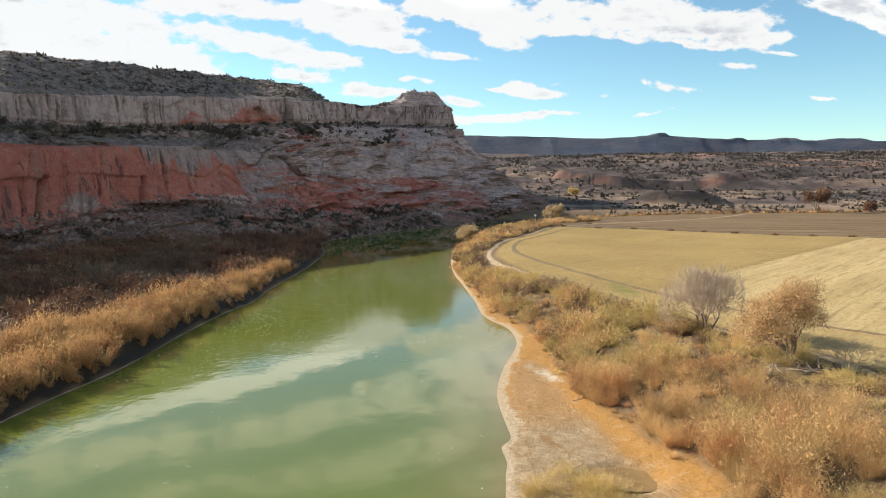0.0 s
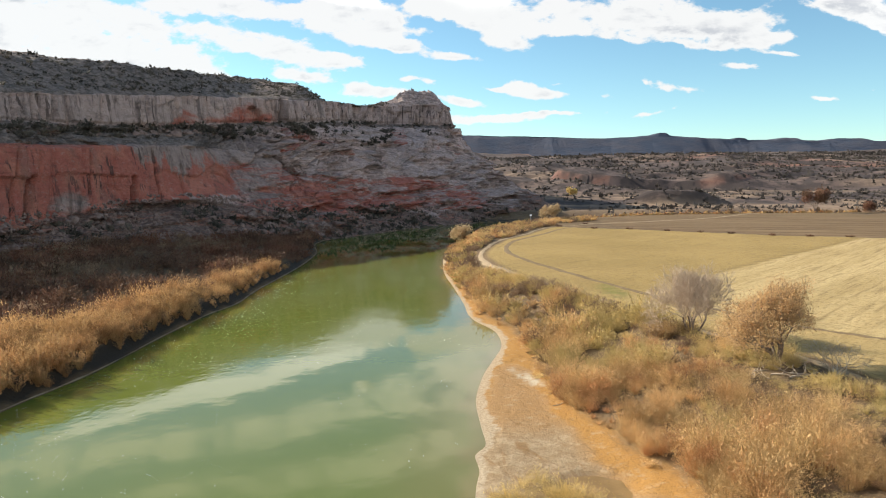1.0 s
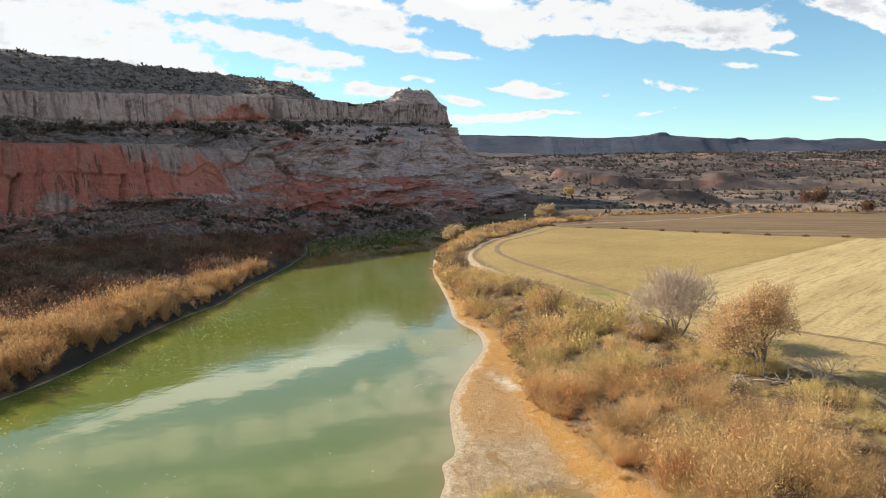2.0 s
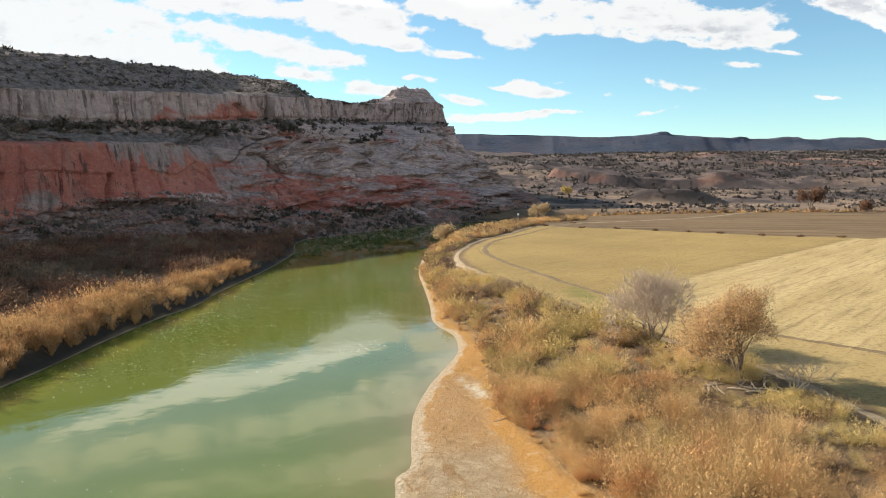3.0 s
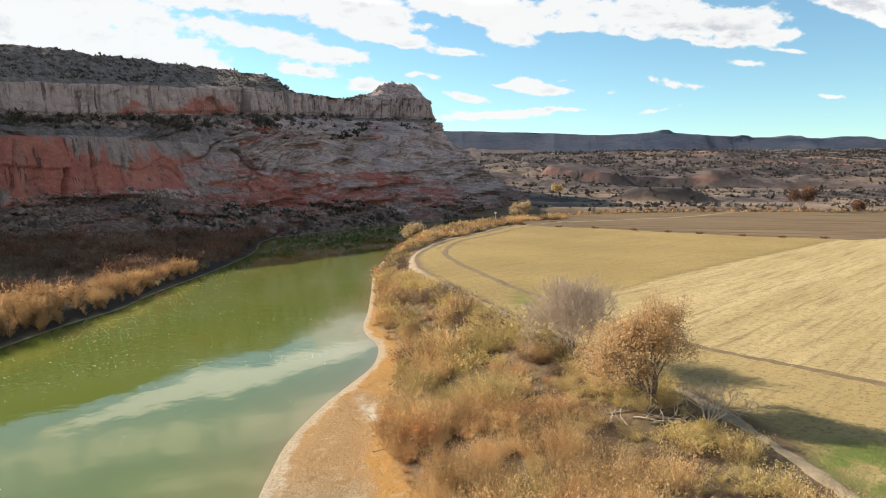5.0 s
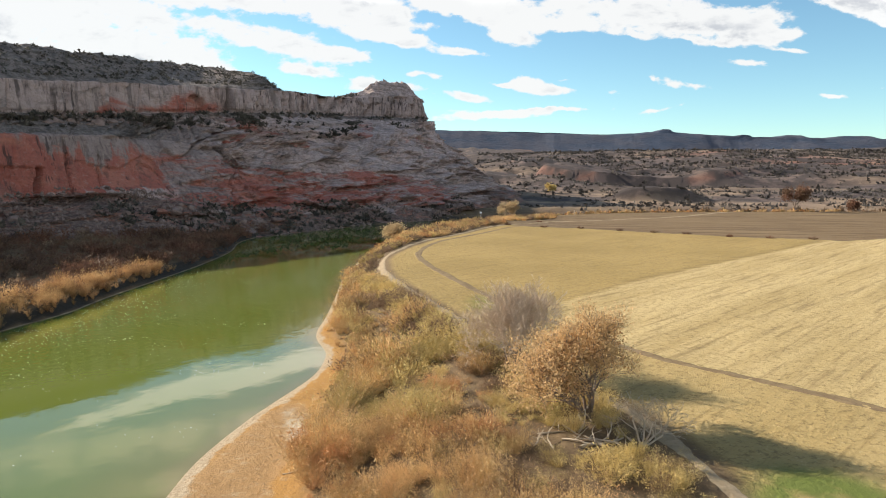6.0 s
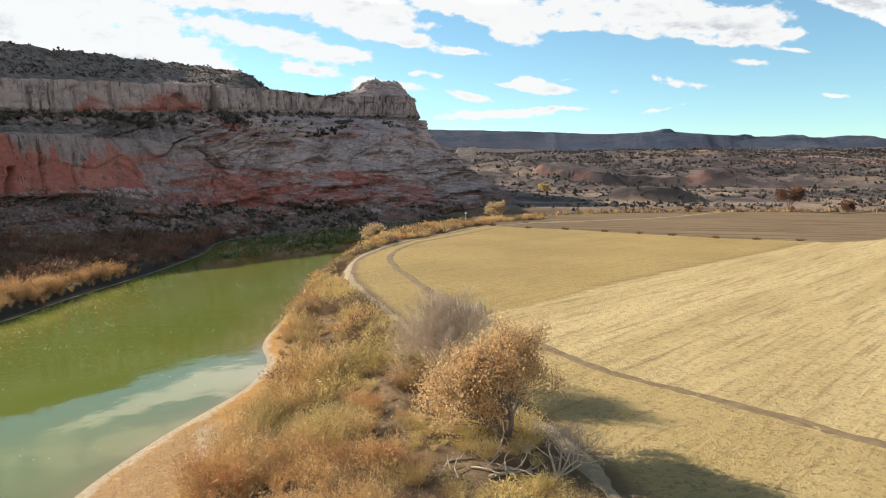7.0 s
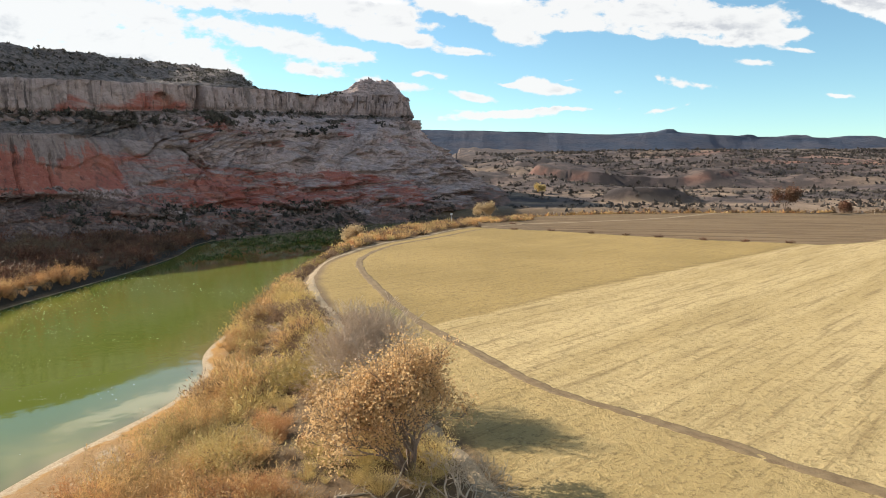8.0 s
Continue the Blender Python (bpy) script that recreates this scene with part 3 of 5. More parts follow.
def land(x, y):
    """Height of the ground and the cover it carries."""
    x, y = np.asarray(x, float), np.asarray(y, float)
    d_e, _ = line_distance(x, y, EAST_SHORE)
    d_w, _ = line_distance(x, y, WEST_SHORE)
    wet = inside(x, y, RIVER)
    west = ~wet & (d_w < d_e)
    east = ~wet & ~west
    wig = fbm(x * 0.25, y * 0.25, 3, 5)
    # east side: mud bar, then the slope up to the field
    bw = beach_width(y)
    width = np.interp(y, [60, 90, 120, 400], [20, 15, 8.5, 8.5])
    rise = smooth(0, 1, (d_e - bw * 0.6) / width)
    z_e = 0.10 * np.minimum(d_e, 1.5) + 0.03 * np.minimum(d_e, 12) + (3.7 - 0.12) * rise + 0.12 * wig * smooth(1.5, 5, d_e)
    # west side: cut bank, brushy flat, ground under the cliff
    z_w = 0.12 * np.minimum(d_w, 0.6) + 1.2 * smooth(0.5, 3.0, d_w) + 0.1 * np.minimum(d_w, 60) * 0.6 + 0.3 * wig * smooth(2, 8, d_w)
    z_w = np.where(x > 25, 0.5 + 3.0 * smooth(0, 20, d_w) + 0.5 * wig, z_w)
    z_e = z_e - 0.3 * smooth(1.15, 0.7, np.hypot((x - 12.9) / 2.9, (y - 45.8) / 2.7))
    bed = -np.minimum(0.13 * np.minimum(d_e, d_w), 1.4)
    z = np.where(wet, bed, np.where(west, z_w, z_e))
    # the open land to the north rises in low swells towards the mesas
    north = smooth(365, 470, y - 0.02 * np.abs(x)) * np.where(x < 30, smooth(0, 60, x + 30), 1)
    swell = 17 * (0.5 - 2 * np.abs(fbm(x / 210, y / 120, 5, 11))) + 30 * fbm(x / 620, y / 480, 4, 23) * smooth(600, 1300, y)
    swell = swell + 2.2 * fbm(x / 26, y / 22, 4, 31) * smooth(420, 560, y)
    climb = 0.046 * np.maximum(y - 380, 0) - 0.000002 * np.maximum(y - 380, 0) ** 2
    z = z + north * (climb + swell * smooth(380, 640, y) * np.where(y > 500, 1, 0.6))
    # a red bluff and a low dark knoll beyond the river
    bluff = smooth(1.0, 0.86, np.hypot((x - 178) / 92, (y - 625) / 34) + 0.06 * fbm(x / 30, y / 22, 3, 40))
    tail = smooth(1.0, 0.2, np.hypot((x - 215) / 120, (y - 600) / 48))
    knoll = smooth(1.0, 0.35, np.hypot((x - 142) / 34, (y - 436) / 12) + 0.12 * fbm(x / 9, y / 9, 3, 44))
    z = z + bluff * 12 * np.interp(x, [90, 150, 270], [1.0, 0.85, 0.25]) + tail * 4 + knoll * 7.5
    far = smooth(345, 400, y - 0.05 * x + 6 * wig) * ~wet
    far = np.maximum(far, smooth(330, 420, np.abs(x) - 60) * (x > 0))
    tx = track_x(y)
    hay = smooth(-0.5, 1.2, x - tx - 1.2 + 0.5 * wig) * east * (y < line_y(FAR_EDGE, x) + 0.6 * wig) * (y < 240)
    hay = np.where(x > 240, 0, hay)
    off = line_y(HAY_SPLIT, x) - y
    split = smooth(-0.7, 0.7, off + 0.5 * wig)
    seam = smooth(0.9, 0.2, np.abs(off + 0.7)) * smooth(34, 46, x)
    inner = (x > np.interp(y, [46, 53, 58.5, 63.6, 68.6, 73.6, 78, 83, 91, 104, 121.5, 146], [86, 72, 62, 55.2, 51, 46.5, 42.3, 39.5, 35.8, 30, 24.2, 17.5]))
    pale = hay * np.where(inner, np.maximum(split, 0.06), 0.12 + 0.4 * smooth(115, 80, y))
    tilled = east * (1 - hay) * smooth(-0.5, 1.5, x - 60) * (y >= line_y(FAR_EDGE, x)) * (1 - far) * smooth(4, 14, d_e)
    mud = (east | (wet & (d_e < d_w) & (d_e < 3))) * smooth(bw + 1.2, bw - 0.8, d_e + 0.9 * wig)
    ochre = np.clip(smooth(0.62, 0.92, d_e / bw + 0.15 * wig) + smooth(73, 80, y) + 0.6 * smooth(0.30, 0.15, d_e / bw) * smooth(56, 66, y), 0, 1)
    grit = mud * smooth(60, 54, y + 2.0 * wig) * smooth(0.80, 0.62, d_e / bw + 0.1 * wig)
    salt = mud * smooth(1.0, 0.5, np.hypot((x - 10.9 + 0.30 * (y - 71)) / 1.05, (y - 71.5) / 4.6) + 0.45 * fbm(x, y, 3, 9))
    rim = np.where(d_e < d_w, smooth(1.35, 0.5, d_e * (1.1 + 0.9 * fbm(x / 2.5, y / 2.5, 3, 8))), smooth(0.35, 0.15, np.abs(d_w - 0.35)) * west)
    # west bank: mask for the painted shade below the brush; river: the bed
    wet_or_shade_edge = np.where(west, smooth(3.4, 2.2, d_w), 0.0)
    wet_or_shade_edge = np.where(wet, 0.8 * smooth(0.8, 2.0, np.minimum(d_e, d_w)), wet_or_shade_edge) * (1 - rim * west)
    green = smooth(1.0, 0.5, np.hypot((x - 42.5) / 5.5, (y - 50.5) / 7.5)) + 0.6 * smooth(1.0, 0.4, np.hypot((x - 26.5) / 3.0, (y - 104) / 9.0))
    red = smooth(0.05, 0.3, bluff) * 0.85 * smooth(1.0, 0.8, bluff) + smooth(0.15, 0.45, fbm(x / 260, y / 90, 3, 61)) * smooth(600, 800, y) * 0.8 * (x > 250) + 0.9 * smooth(1.0, 0.6, np.hypot((x - 500) / 150, (y - 880) / 55) + 0.4 * fbm(x / 60, y / 25, 3, 63))
    bare = np.maximum(smooth(0.0, 0.35, fbm(x / 90, y / 22, 4, 71)) * smooth(620, 420, y), smooth(0.1, 0.4, fbm(x / 200, y / 60, 4, 75)) * 0.5)
    bare = bare * (1 - knoll) * (1 - smooth(0.2, 0.8, bluff + tail))
    return z, dict(seam=seam, hay=hay, pale=pale, tilled=tilled, mud=mud, ochre=ochre, grit=grit, salt=salt, rim=rim, wet=wet_or_shade_edge, green=green * east, desert=far, red=red, bare=bare)


def ground_z(x, y):
    return land(np.atleast_1d(x), np.atleast_1d(y))[0]


# ---- mesh helpers ----
def mesh_from(name, verts, faces, attrs=None, smooth_shade=False):
    """A mesh from arrays; faces is (n, 3) or (n, 4)."""
    verts, faces = np.asarray(verts, np.float32), np.asarray(faces, np.int32)
    me = bpy.data.meshes.new(name)
    n, k = faces.shape
    me.vertices.add(len(verts))
    me.vertices.foreach_set("co", verts.ravel())
    me.loops.add(n * k)
    me.loops.foreach_set("vertex_index", faces.ravel())
    me.polygons.add(n)
    me.polygons.foreach_set("loop_start", np.arange(n, dtype=np.int32) * k)
    for key, val in (attrs or {}).items():
        a = me.attributes.new(key, "FLOAT", "POINT")
        a.data.foreach_set("value", np.asarray(val, np.float32).ravel())
    me.update(calc_edges=True)
    if smooth_shade:
        me.shade_smooth()
    return me


def grid_faces(rows, cols):
    i = np.arange(rows * cols).reshape(rows, cols)
    return np.stack([i[:-1, :-1], i[:-1, 1:], i[1:, 1:], i[1:, :-1]], -1).reshape(-1, 4)


def put(name, me, mat, parent=None, label="", category="", group="", kind=""):
    me.materials.clear()
    me.materials.append(mat)
    ob = new(name, me)
    ob.parent = parent
    return tagged(ob, label, category, group, kind)


def spaced(*runs):
    """Coordinates from (start, stop, step) runs, growing outward."""
    out = []
    for a, b, s in runs:
        out.append(np.arange(a, b, s))
    return np.unique(np.concatenate(out + [np.array([runs[-1][1]])]))


# ---- ground, river, distance ----
def build_ground():
    xs = spaced((-4400, -800, 300), (-800, -160, 40), (-160, -60, 4), (-60, -28, 0.8), (-28, 0, 3), (0, 46, 0.5), (46, 110, 1.4), (110, 330, 3.5), (330, 900, 14), (900, 4400, 120))
    ys = spaced((-600, -60, 60), (-60, 28, 6), (28, 110, 0.6), (110, 240, 1.2), (240, 480, 3), (480, 900, 7), (900, 2000, 28), (2000, 4900, 150))
    X, Y = np.meshgrid(xs, ys)
    z, attrs = land(X.ravel(), Y.ravel())
    me = mesh_from("ground", np.stack([X.ravel(), Y.ravel(), z], 1), grid_faces(len(ys), len(xs)), attrs, True)
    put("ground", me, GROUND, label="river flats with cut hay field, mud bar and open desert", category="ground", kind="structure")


def build_water():
    xs = spaced((-60, 16, 1.0), (16, 900, 12))
    ys = spaced((-300, 30, 10), (30, 130, 1.0), (130, 460, 4))
    X, Y = np.meshgrid(xs, ys)
    d_e, _ = line_distance(X.ravel(), Y.ravel(), EAST_SHORE)
    shallow = smooth(3.0, 0.0, d_e + 1.2 * fbm(X.ravel() * 0.3, Y.ravel() * 0.3, 3, 3)) * 0.8
    shallow = np.maximum(shallow, 0.35 * smooth(9, 2, d_e) * (Y.ravel() < 130))
    me = mesh_from("river", np.stack([X.ravel(), Y.ravel(), np.zeros(X.size)], 1), grid_faces(len(ys), len(xs)), dict(shallow=shallow), True)
    put("river_water", me, WATER, label="calm green silty river reflecting cliff and clouds", category="river", kind="structure")


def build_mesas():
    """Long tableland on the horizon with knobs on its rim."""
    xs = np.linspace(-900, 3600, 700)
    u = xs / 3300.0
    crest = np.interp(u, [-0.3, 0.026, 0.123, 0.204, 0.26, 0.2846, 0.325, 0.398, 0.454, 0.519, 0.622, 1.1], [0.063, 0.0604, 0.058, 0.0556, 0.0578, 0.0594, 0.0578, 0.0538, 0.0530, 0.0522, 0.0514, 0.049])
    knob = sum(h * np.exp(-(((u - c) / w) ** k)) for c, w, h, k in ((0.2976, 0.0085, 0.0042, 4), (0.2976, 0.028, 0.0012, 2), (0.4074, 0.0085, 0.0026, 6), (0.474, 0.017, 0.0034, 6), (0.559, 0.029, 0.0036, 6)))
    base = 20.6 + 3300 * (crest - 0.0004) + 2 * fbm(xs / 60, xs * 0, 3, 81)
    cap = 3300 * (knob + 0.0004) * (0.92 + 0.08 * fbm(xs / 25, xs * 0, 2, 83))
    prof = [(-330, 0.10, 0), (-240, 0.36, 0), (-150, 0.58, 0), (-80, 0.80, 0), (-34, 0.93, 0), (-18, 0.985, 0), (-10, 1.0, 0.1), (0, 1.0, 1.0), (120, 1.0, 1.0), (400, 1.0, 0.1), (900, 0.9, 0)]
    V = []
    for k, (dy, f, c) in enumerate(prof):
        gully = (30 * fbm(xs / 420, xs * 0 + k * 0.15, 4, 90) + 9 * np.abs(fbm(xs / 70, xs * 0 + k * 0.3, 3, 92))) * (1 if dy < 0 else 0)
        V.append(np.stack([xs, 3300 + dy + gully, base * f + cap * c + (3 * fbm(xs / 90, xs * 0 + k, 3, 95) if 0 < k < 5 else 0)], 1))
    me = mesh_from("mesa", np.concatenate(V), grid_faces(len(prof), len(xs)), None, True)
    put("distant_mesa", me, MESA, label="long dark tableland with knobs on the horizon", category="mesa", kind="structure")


# ---- the cliff ----
# Guide lines of the rock face from south to north round its nose, each with one place per station: x, y, z.
TOE = [(-160, 40, 2), (-114, 97, 2), (-98, 140, 2.5), (-66, 197, 2.5), (-41, 230, -0.5), (-28, 258, -0.5), (-19, 276, -0.5), (-11, 290, -0.5), (-4, 300, -0.5), (2, 309, -0.5), (19, 329, -0.5), (46, 372, 2), (62, 425, 5), (62, 520, 6), (20, 620, 10)]
LEDGE = [(-168, 52, 12), (-121, 107, 11), (-101, 162, 9), (-86, 217, 13.5), (-63, 250, 9.5), (-50, 270, 9.5), (-42, 284, 9.5), (-34, 296, 9.5), (-23, 310, 9.5), (-12, 322, 10), (13, 352, 9), (29, 388, 11), (43, 435, 13), (46, 520, 14), (10, 590, 20)]
BROW = [(-171, 56, 30), (-124, 111, 30), (-103, 167, 29), (-89.5, 219, 31), (-75.5, 262, 31), (-60, 287, 28.5), (-49, 303, 25), (-38, 318, 24), (-30, 331, 24.5), (-21, 345, 25), (7, 390, 22), (18, 428, 29), (26, 455, 30), (33, 520, 26), (0, 570, 34)]
SLOPE = [(-176, 64, 33), (-129, 117, 33), (-109, 173, 32.5), (-94, 230, 35), (-76, 280, 38), (-54, 311, 37), (-45, 334, 39), (-36, 358, 40), (-28, 377, 41), (-20, 395, 42), (1, 424, 42), (7.5, 446, 45.5), (11, 464, 45), (11, 520, 40), (-10, 550, 44)]
BENCH = [(-180, 68, 36), (-133, 121, 36), (-115, 179, 35.8), (-97.5, 236, 38), (-78.5, 291, 43.5), (-61, 321, 46), (-54, 358, 49), (-50, 400, 52.5), (-40, 436, 54), (-24, 444, 54.5), (-3, 448, 54), (2.5, 455, 55), (3, 470, 54), (-2, 520, 52), (-30, 540, 55)]
RIM = [(-181.5, 70, 44), (-134.5, 123, 44), (-116.5, 180.5, 43.2), (-98.5, 237.5, 48.3), (-79.5, 293, 53.6), (-62, 324, 56), (-55, 362, 59.5), (-51, 404, 62.5), (-41, 441, 65), (-25, 446.5, 66), (-4, 451, 66.5), (-0.5, 457, 66.5), (-1, 472, 65.5), (-12, 515, 64), (-40, 530, 66)]
HILL = [(-240, 110, 58), (-185, 165, 58), (-141, 216, 59.8), (-109, 268, 62.4), (-99, 345, 69.5), (-73, 358, 67.5), (-72, 392, 61), (-70, 425, 61.5), (-42, 450, 68), (-27, 457, 76.3), (-19, 460, 77), (-11.5, 464, 76.6), (-11, 480, 73), (-25, 505, 70), (-60, 515, 68)]
BACK = [(-360, 200, 62), (-300, 260, 64), (-260, 330, 66), (-200, 390, 69), (-160, 430, 70), (-135, 440, 62), (-115, 440, 58), (-95, 445, 57), (-60, 475, 60), (-27, 474, 77), (-20, 475, 77.4), (-14, 476, 76.6), (-16, 487, 72), (-40, 495, 66), (-90, 500, 60)]
LEVELS = [TOE, LEDGE, BROW, SLOPE, BENCH, RIM, HILL, BACK]


def blocks(a, z, size_a, size_z, seed, shear=0.0):
    """Rock broken into blocks: one even step, from -1 to 1, for each."""
    a = a + shear * z + 0.45 * size_a * fbm(a / size_a * 0.6, z / size_z * 0.6, 2, seed + 50)
    z = z + 0.4 * size_z * fbm(a / size_a * 0.5 + 7, z / size_z * 0.3, 2, seed + 60)
    row = np.floor(z / size_z)
    col = np.floor(a / size_a + lattice(row, row * 0, seed + 70))
    return lattice(col, row, seed) * 2 - 1


def catmull(P, t):
    """Smooth curve through the rows of P at parameters t in stations."""
    P = np.asarray(P, float)
    i = np.clip(np.floor(t).astype(int), 0, len(P) - 2)
    f = (t - i)[:, None]
    a, b, c, d = P[np.maximum(i - 1, 0)], P[i], P[i + 1], P[np.minimum(i + 2, len(P) - 1)]
    return 0.5 * (2 * b + (c - a) * f + (2 * a - 5 * b + 4 * c - d) * f**2 + (3 * b - a - 3 * c + d) * f**3)


def cliff_surface(n_per=86):
    """Grid of places on the rock with its outward way, station, level and covers."""
    st = np.concatenate([np.linspace(0, 1.5, 40, endpoint=False), np.linspace(1.5, 5.0, int(5.2 * n_per), endpoint=False), np.linspace(5.0, 9.0, int(2.6 * n_per), endpoint=False), np.linspace(9.0, 11.8, int(2.8 * n_per), endpoint=False), np.linspace(11.8, 14, 50)])
    rows = [(0, 24), (1, 44), (2, 30), (3, 22), (4, 30), (5, 36), (6, 6)]
    lev = np.concatenate([k + np.arange(m) / m for k, m in rows] + [np.array([7.0])])
    lines = [catmull(L, st) for L in LEVELS]
    G = np.zeros((len(lev), len(st), 3))
    for r, v in enumerate(lev):
        k = min(int(v), 6)
        f = v - k
        G[r] = lines[k] * (1 - f) + lines[k + 1] * f
    return st, lev, G


def build_cliff():
    st, lev, G = cliff_surface()
    S, L = np.meshgrid(st, lev)
    along = np.concatenate([[0], np.cumsum(np.hypot(*np.diff(G[60:90].mean(0)[:, :2], axis=0).T))])
    A = np.broadcast_to(along, S.shape)
    Z = G[..., 2].copy()
    # outward: across the line of the cliff, to its right hand as it runs north
    tang = np.gradient(G[70:110].mean(0)[:, :2], axis=0)
    tang /= np.linalg.norm(tang, axis=1)[:, None]
    out = np.stack([tang[:, 1], -tang[:, 0]], 1)
    upper = smooth(3.9, 4.1, L) * smooth(5.08, 4.95, L)
    redwall = smooth(0.95, 1.1, L) * smooth(2.06, 1.95, L) * smooth(4.15, 3.6, S)
    slick = smooth(0.1, 0.5, L) * smooth(4.05, 3.9, L) * (1 - redwall)
    hill = smooth(4.97, 5.06, L)
    talus = smooth(1.05, 0.9, L) * smooth(4.4, 3.6, S)
    wall = np.maximum(upper, redwall)
    # columns, cracks and slabs on the walls
    crack = -2.6 * smooth(0.085, 0.0, np.abs(fbm(A / 9, Z / 90, 2, 107)))
    thin = -0.9 * smooth(0.06, 0.0, np.abs(fbm(A / 4.5 + 31, Z / 50, 3, 108)))
    flute = (2.2 * np.abs(fbm(A / 7, Z / 70, 3, 101)) + 2.0 * (1 - np.minimum(1, 6 * np.abs(fbm(A / 10, Z / 120, 2, 102))))) * smooth(4.0, 5.2, S)
    carved = 0.25 + 0.75 * smooth(3.95, 4.5, S)
    disp = upper * (carved * (2.7 * blocks(A, Z, 4.6, 16, 401) + 0.7 * blocks(A, Z, 1.7, 4.5, 402) + 2.5 * crack + 1.5 * thin) + 1.6 * fbm(A / 14, Z / 40, 3, 104) - 1.6 * flute)
    slabs = 0.75 * blocks(A, Z, 17, 11, 403, 0.35) + 0.2 * blocks(A, Z, 6, 6, 404, -0.2) + 0.7 * fbm(A / 20, Z / 16, 2, 113)
    disp = disp + redwall * (slabs + 0.25 * crack + 0.15 * thin)
    # where the red rock begins and ends above the rubble
    foot = np.interp(S, [2.0, 2.9, 3.35, 3.7, 4.2], [1.0, 1.05, 1.14, 1.27, 1.3])
    head = np.interp(S, [2.0, 2.55, 2.8, 2.95, 3.15, 3.35, 3.5, 3.62, 3.7, 3.8], [2.05, 2.05, 1.9, 1.62, 1.52, 1.47, 1.62, 1.72, 1.66, 1.3])
    disp = disp + 1.6 * smooth(foot + 0.03, foot - 0.03, L) * smooth(0.6, 1.0, L) * smooth(2.8, 3.1, S) * smooth(4.3, 3.9, S)
    disp = disp - 1.3 * smooth(head + 0.02, head - 0.02, L) * smooth(foot - 0.2, head, L) * smooth(2.9, 3.3, S) * smooth(3.75, 3.70, S)
    # beds, hollows and broken ledges on the bare slope
    zz = Z - 0.045 * A + 3.5 * fbm(A / 60, Z / 30, 3, 117)
    beds = 1.25 * blocks(A, zz, 22, 2.9, 405, 1.2) + 0.65 * blocks(A, zz, 7, 1.5, 406, 0.9) + 0.3 * blocks(A, zz, 2.6, 0.8, 407, 0.4)
    strong = 0.10 + 0.32 * smooth(5.2, 7.5, S) + 0.50 * smooth(0.05, 0.4, fbm(A / 32, Z / 13, 3, 119)) + 0.75 * smooth(1.7, 1.0, L) + 0.35 * smooth(8.6, 10.0, S) * smooth(2.9, 2.2, L)
    gully = 5.2 * fbm(A / 30, (Z + 0.3 * A) / 40, 3, 121) + 0.9 * fbm(A / 9, Z / 9, 3, 123)
    bowl = np.minimum(fbm(A / 15, (Z + 0.25 * A) / 11, 3, 126), 0.1) * 5.0
    joint = fbm(A / 26, (Z + 0.6 * A) / 24, 2, 128)
    step = 9 * joint - np.floor(9 * joint)
    scarp = 2.6 * (step - 0.5) * smooth(-0.05, 0.15, fbm(A / 34, Z / 22, 2, 129)) * smooth(1.3, 1.8, L) - 2.4 * smooth(0.04, 0.0, np.abs(fbm(A / 22 + 9, (Z - 0.4 * A) / 20, 2, 130)))
    disp = disp + slick * ((gully + bowl + 1.4 * scarp) * smooth(0.2, 1.0, L) * smooth(3.95, 3.2, L) + 2.9 * beds * strong)
    disp = disp - 1.0 * smooth(3.86, 3.98, L) * smooth(4.16, 4.04, L)
    disp = disp + talus * 2.0 * fbm(A / 7, L * 5, 4, 127)
    # hollows left by fallen slabs: sharp overhanging brows that fade out below
    for s0, z0, w, hgt, deep in ((2.62, 14, 5, 5, 0.7), (3.62, 17, 6, 6, 1.4), (3.9, 19, 7, 6, 1.2), (4.45, 27, 9, 7, 2.4), (4.9, 20, 10, 7, 2.4), (5.3, 33, 9, 6, 2.2), (6.2, 26, 12, 8, 2.8), (7.3, 20, 10, 7, 2.6), (8.4, 34, 12, 7, 2.6), (9.4, 28, 11, 8, 2.6), (10.2, 34, 10, 7, 2.4), (6.9, 40, 9, 5, 2.0)):
        q = (A - np.interp(s0, st, along)) / w
        drop = z0 + hgt * np.sqrt(np.clip(1 - q * q, 0, 1)) - Z + 0.8 * fbm(A / 3, Z / 3, 2, 155)
        disp = disp - deep * smooth(0, 0.5, drop) * np.exp(-np.maximum(drop, 0) / hgt * 1.3) * (np.abs(q) < 1) * (1 - upper)
    # arched alcove and dark clefts
    a0 = np.interp(4.02, st, along)
    arch = smooth(1.0, 0.75, np.hypot((A - a0) / 5.2, np.maximum(Z - 44.5, 0) / 6.5)) * upper
    disp = disp - 3.6 * arch
    for s0, w, deep, top, lean in ((2.13, 1.0, 6.5, 22, 0.12), (2.78, 1.5, 5.5, 22, 0.18), (2.05, 0.4, 2.0, 28, 0.05), (2.47, 0.35, 2.0, 29.5, 0.04), (2.98, 0.4, 2.2, 26, 0.08), (3.2, 0.5, 2.2, 26, 0.05)):
        near = np.abs(A - np.interp(s0, st, along) - lean * (Z - 16) - 0.5 * fbm(Z / 5, A * 0, 2, 157)) / w
        disp = disp - deep * smooth(1.0, 0.55, near) * smooth(top, top - 1.5, Z) * redwall
    V = G.copy()
    V[..., 0] += out[:, 0] * disp
    V[..., 1] += out[:, 1] * disp
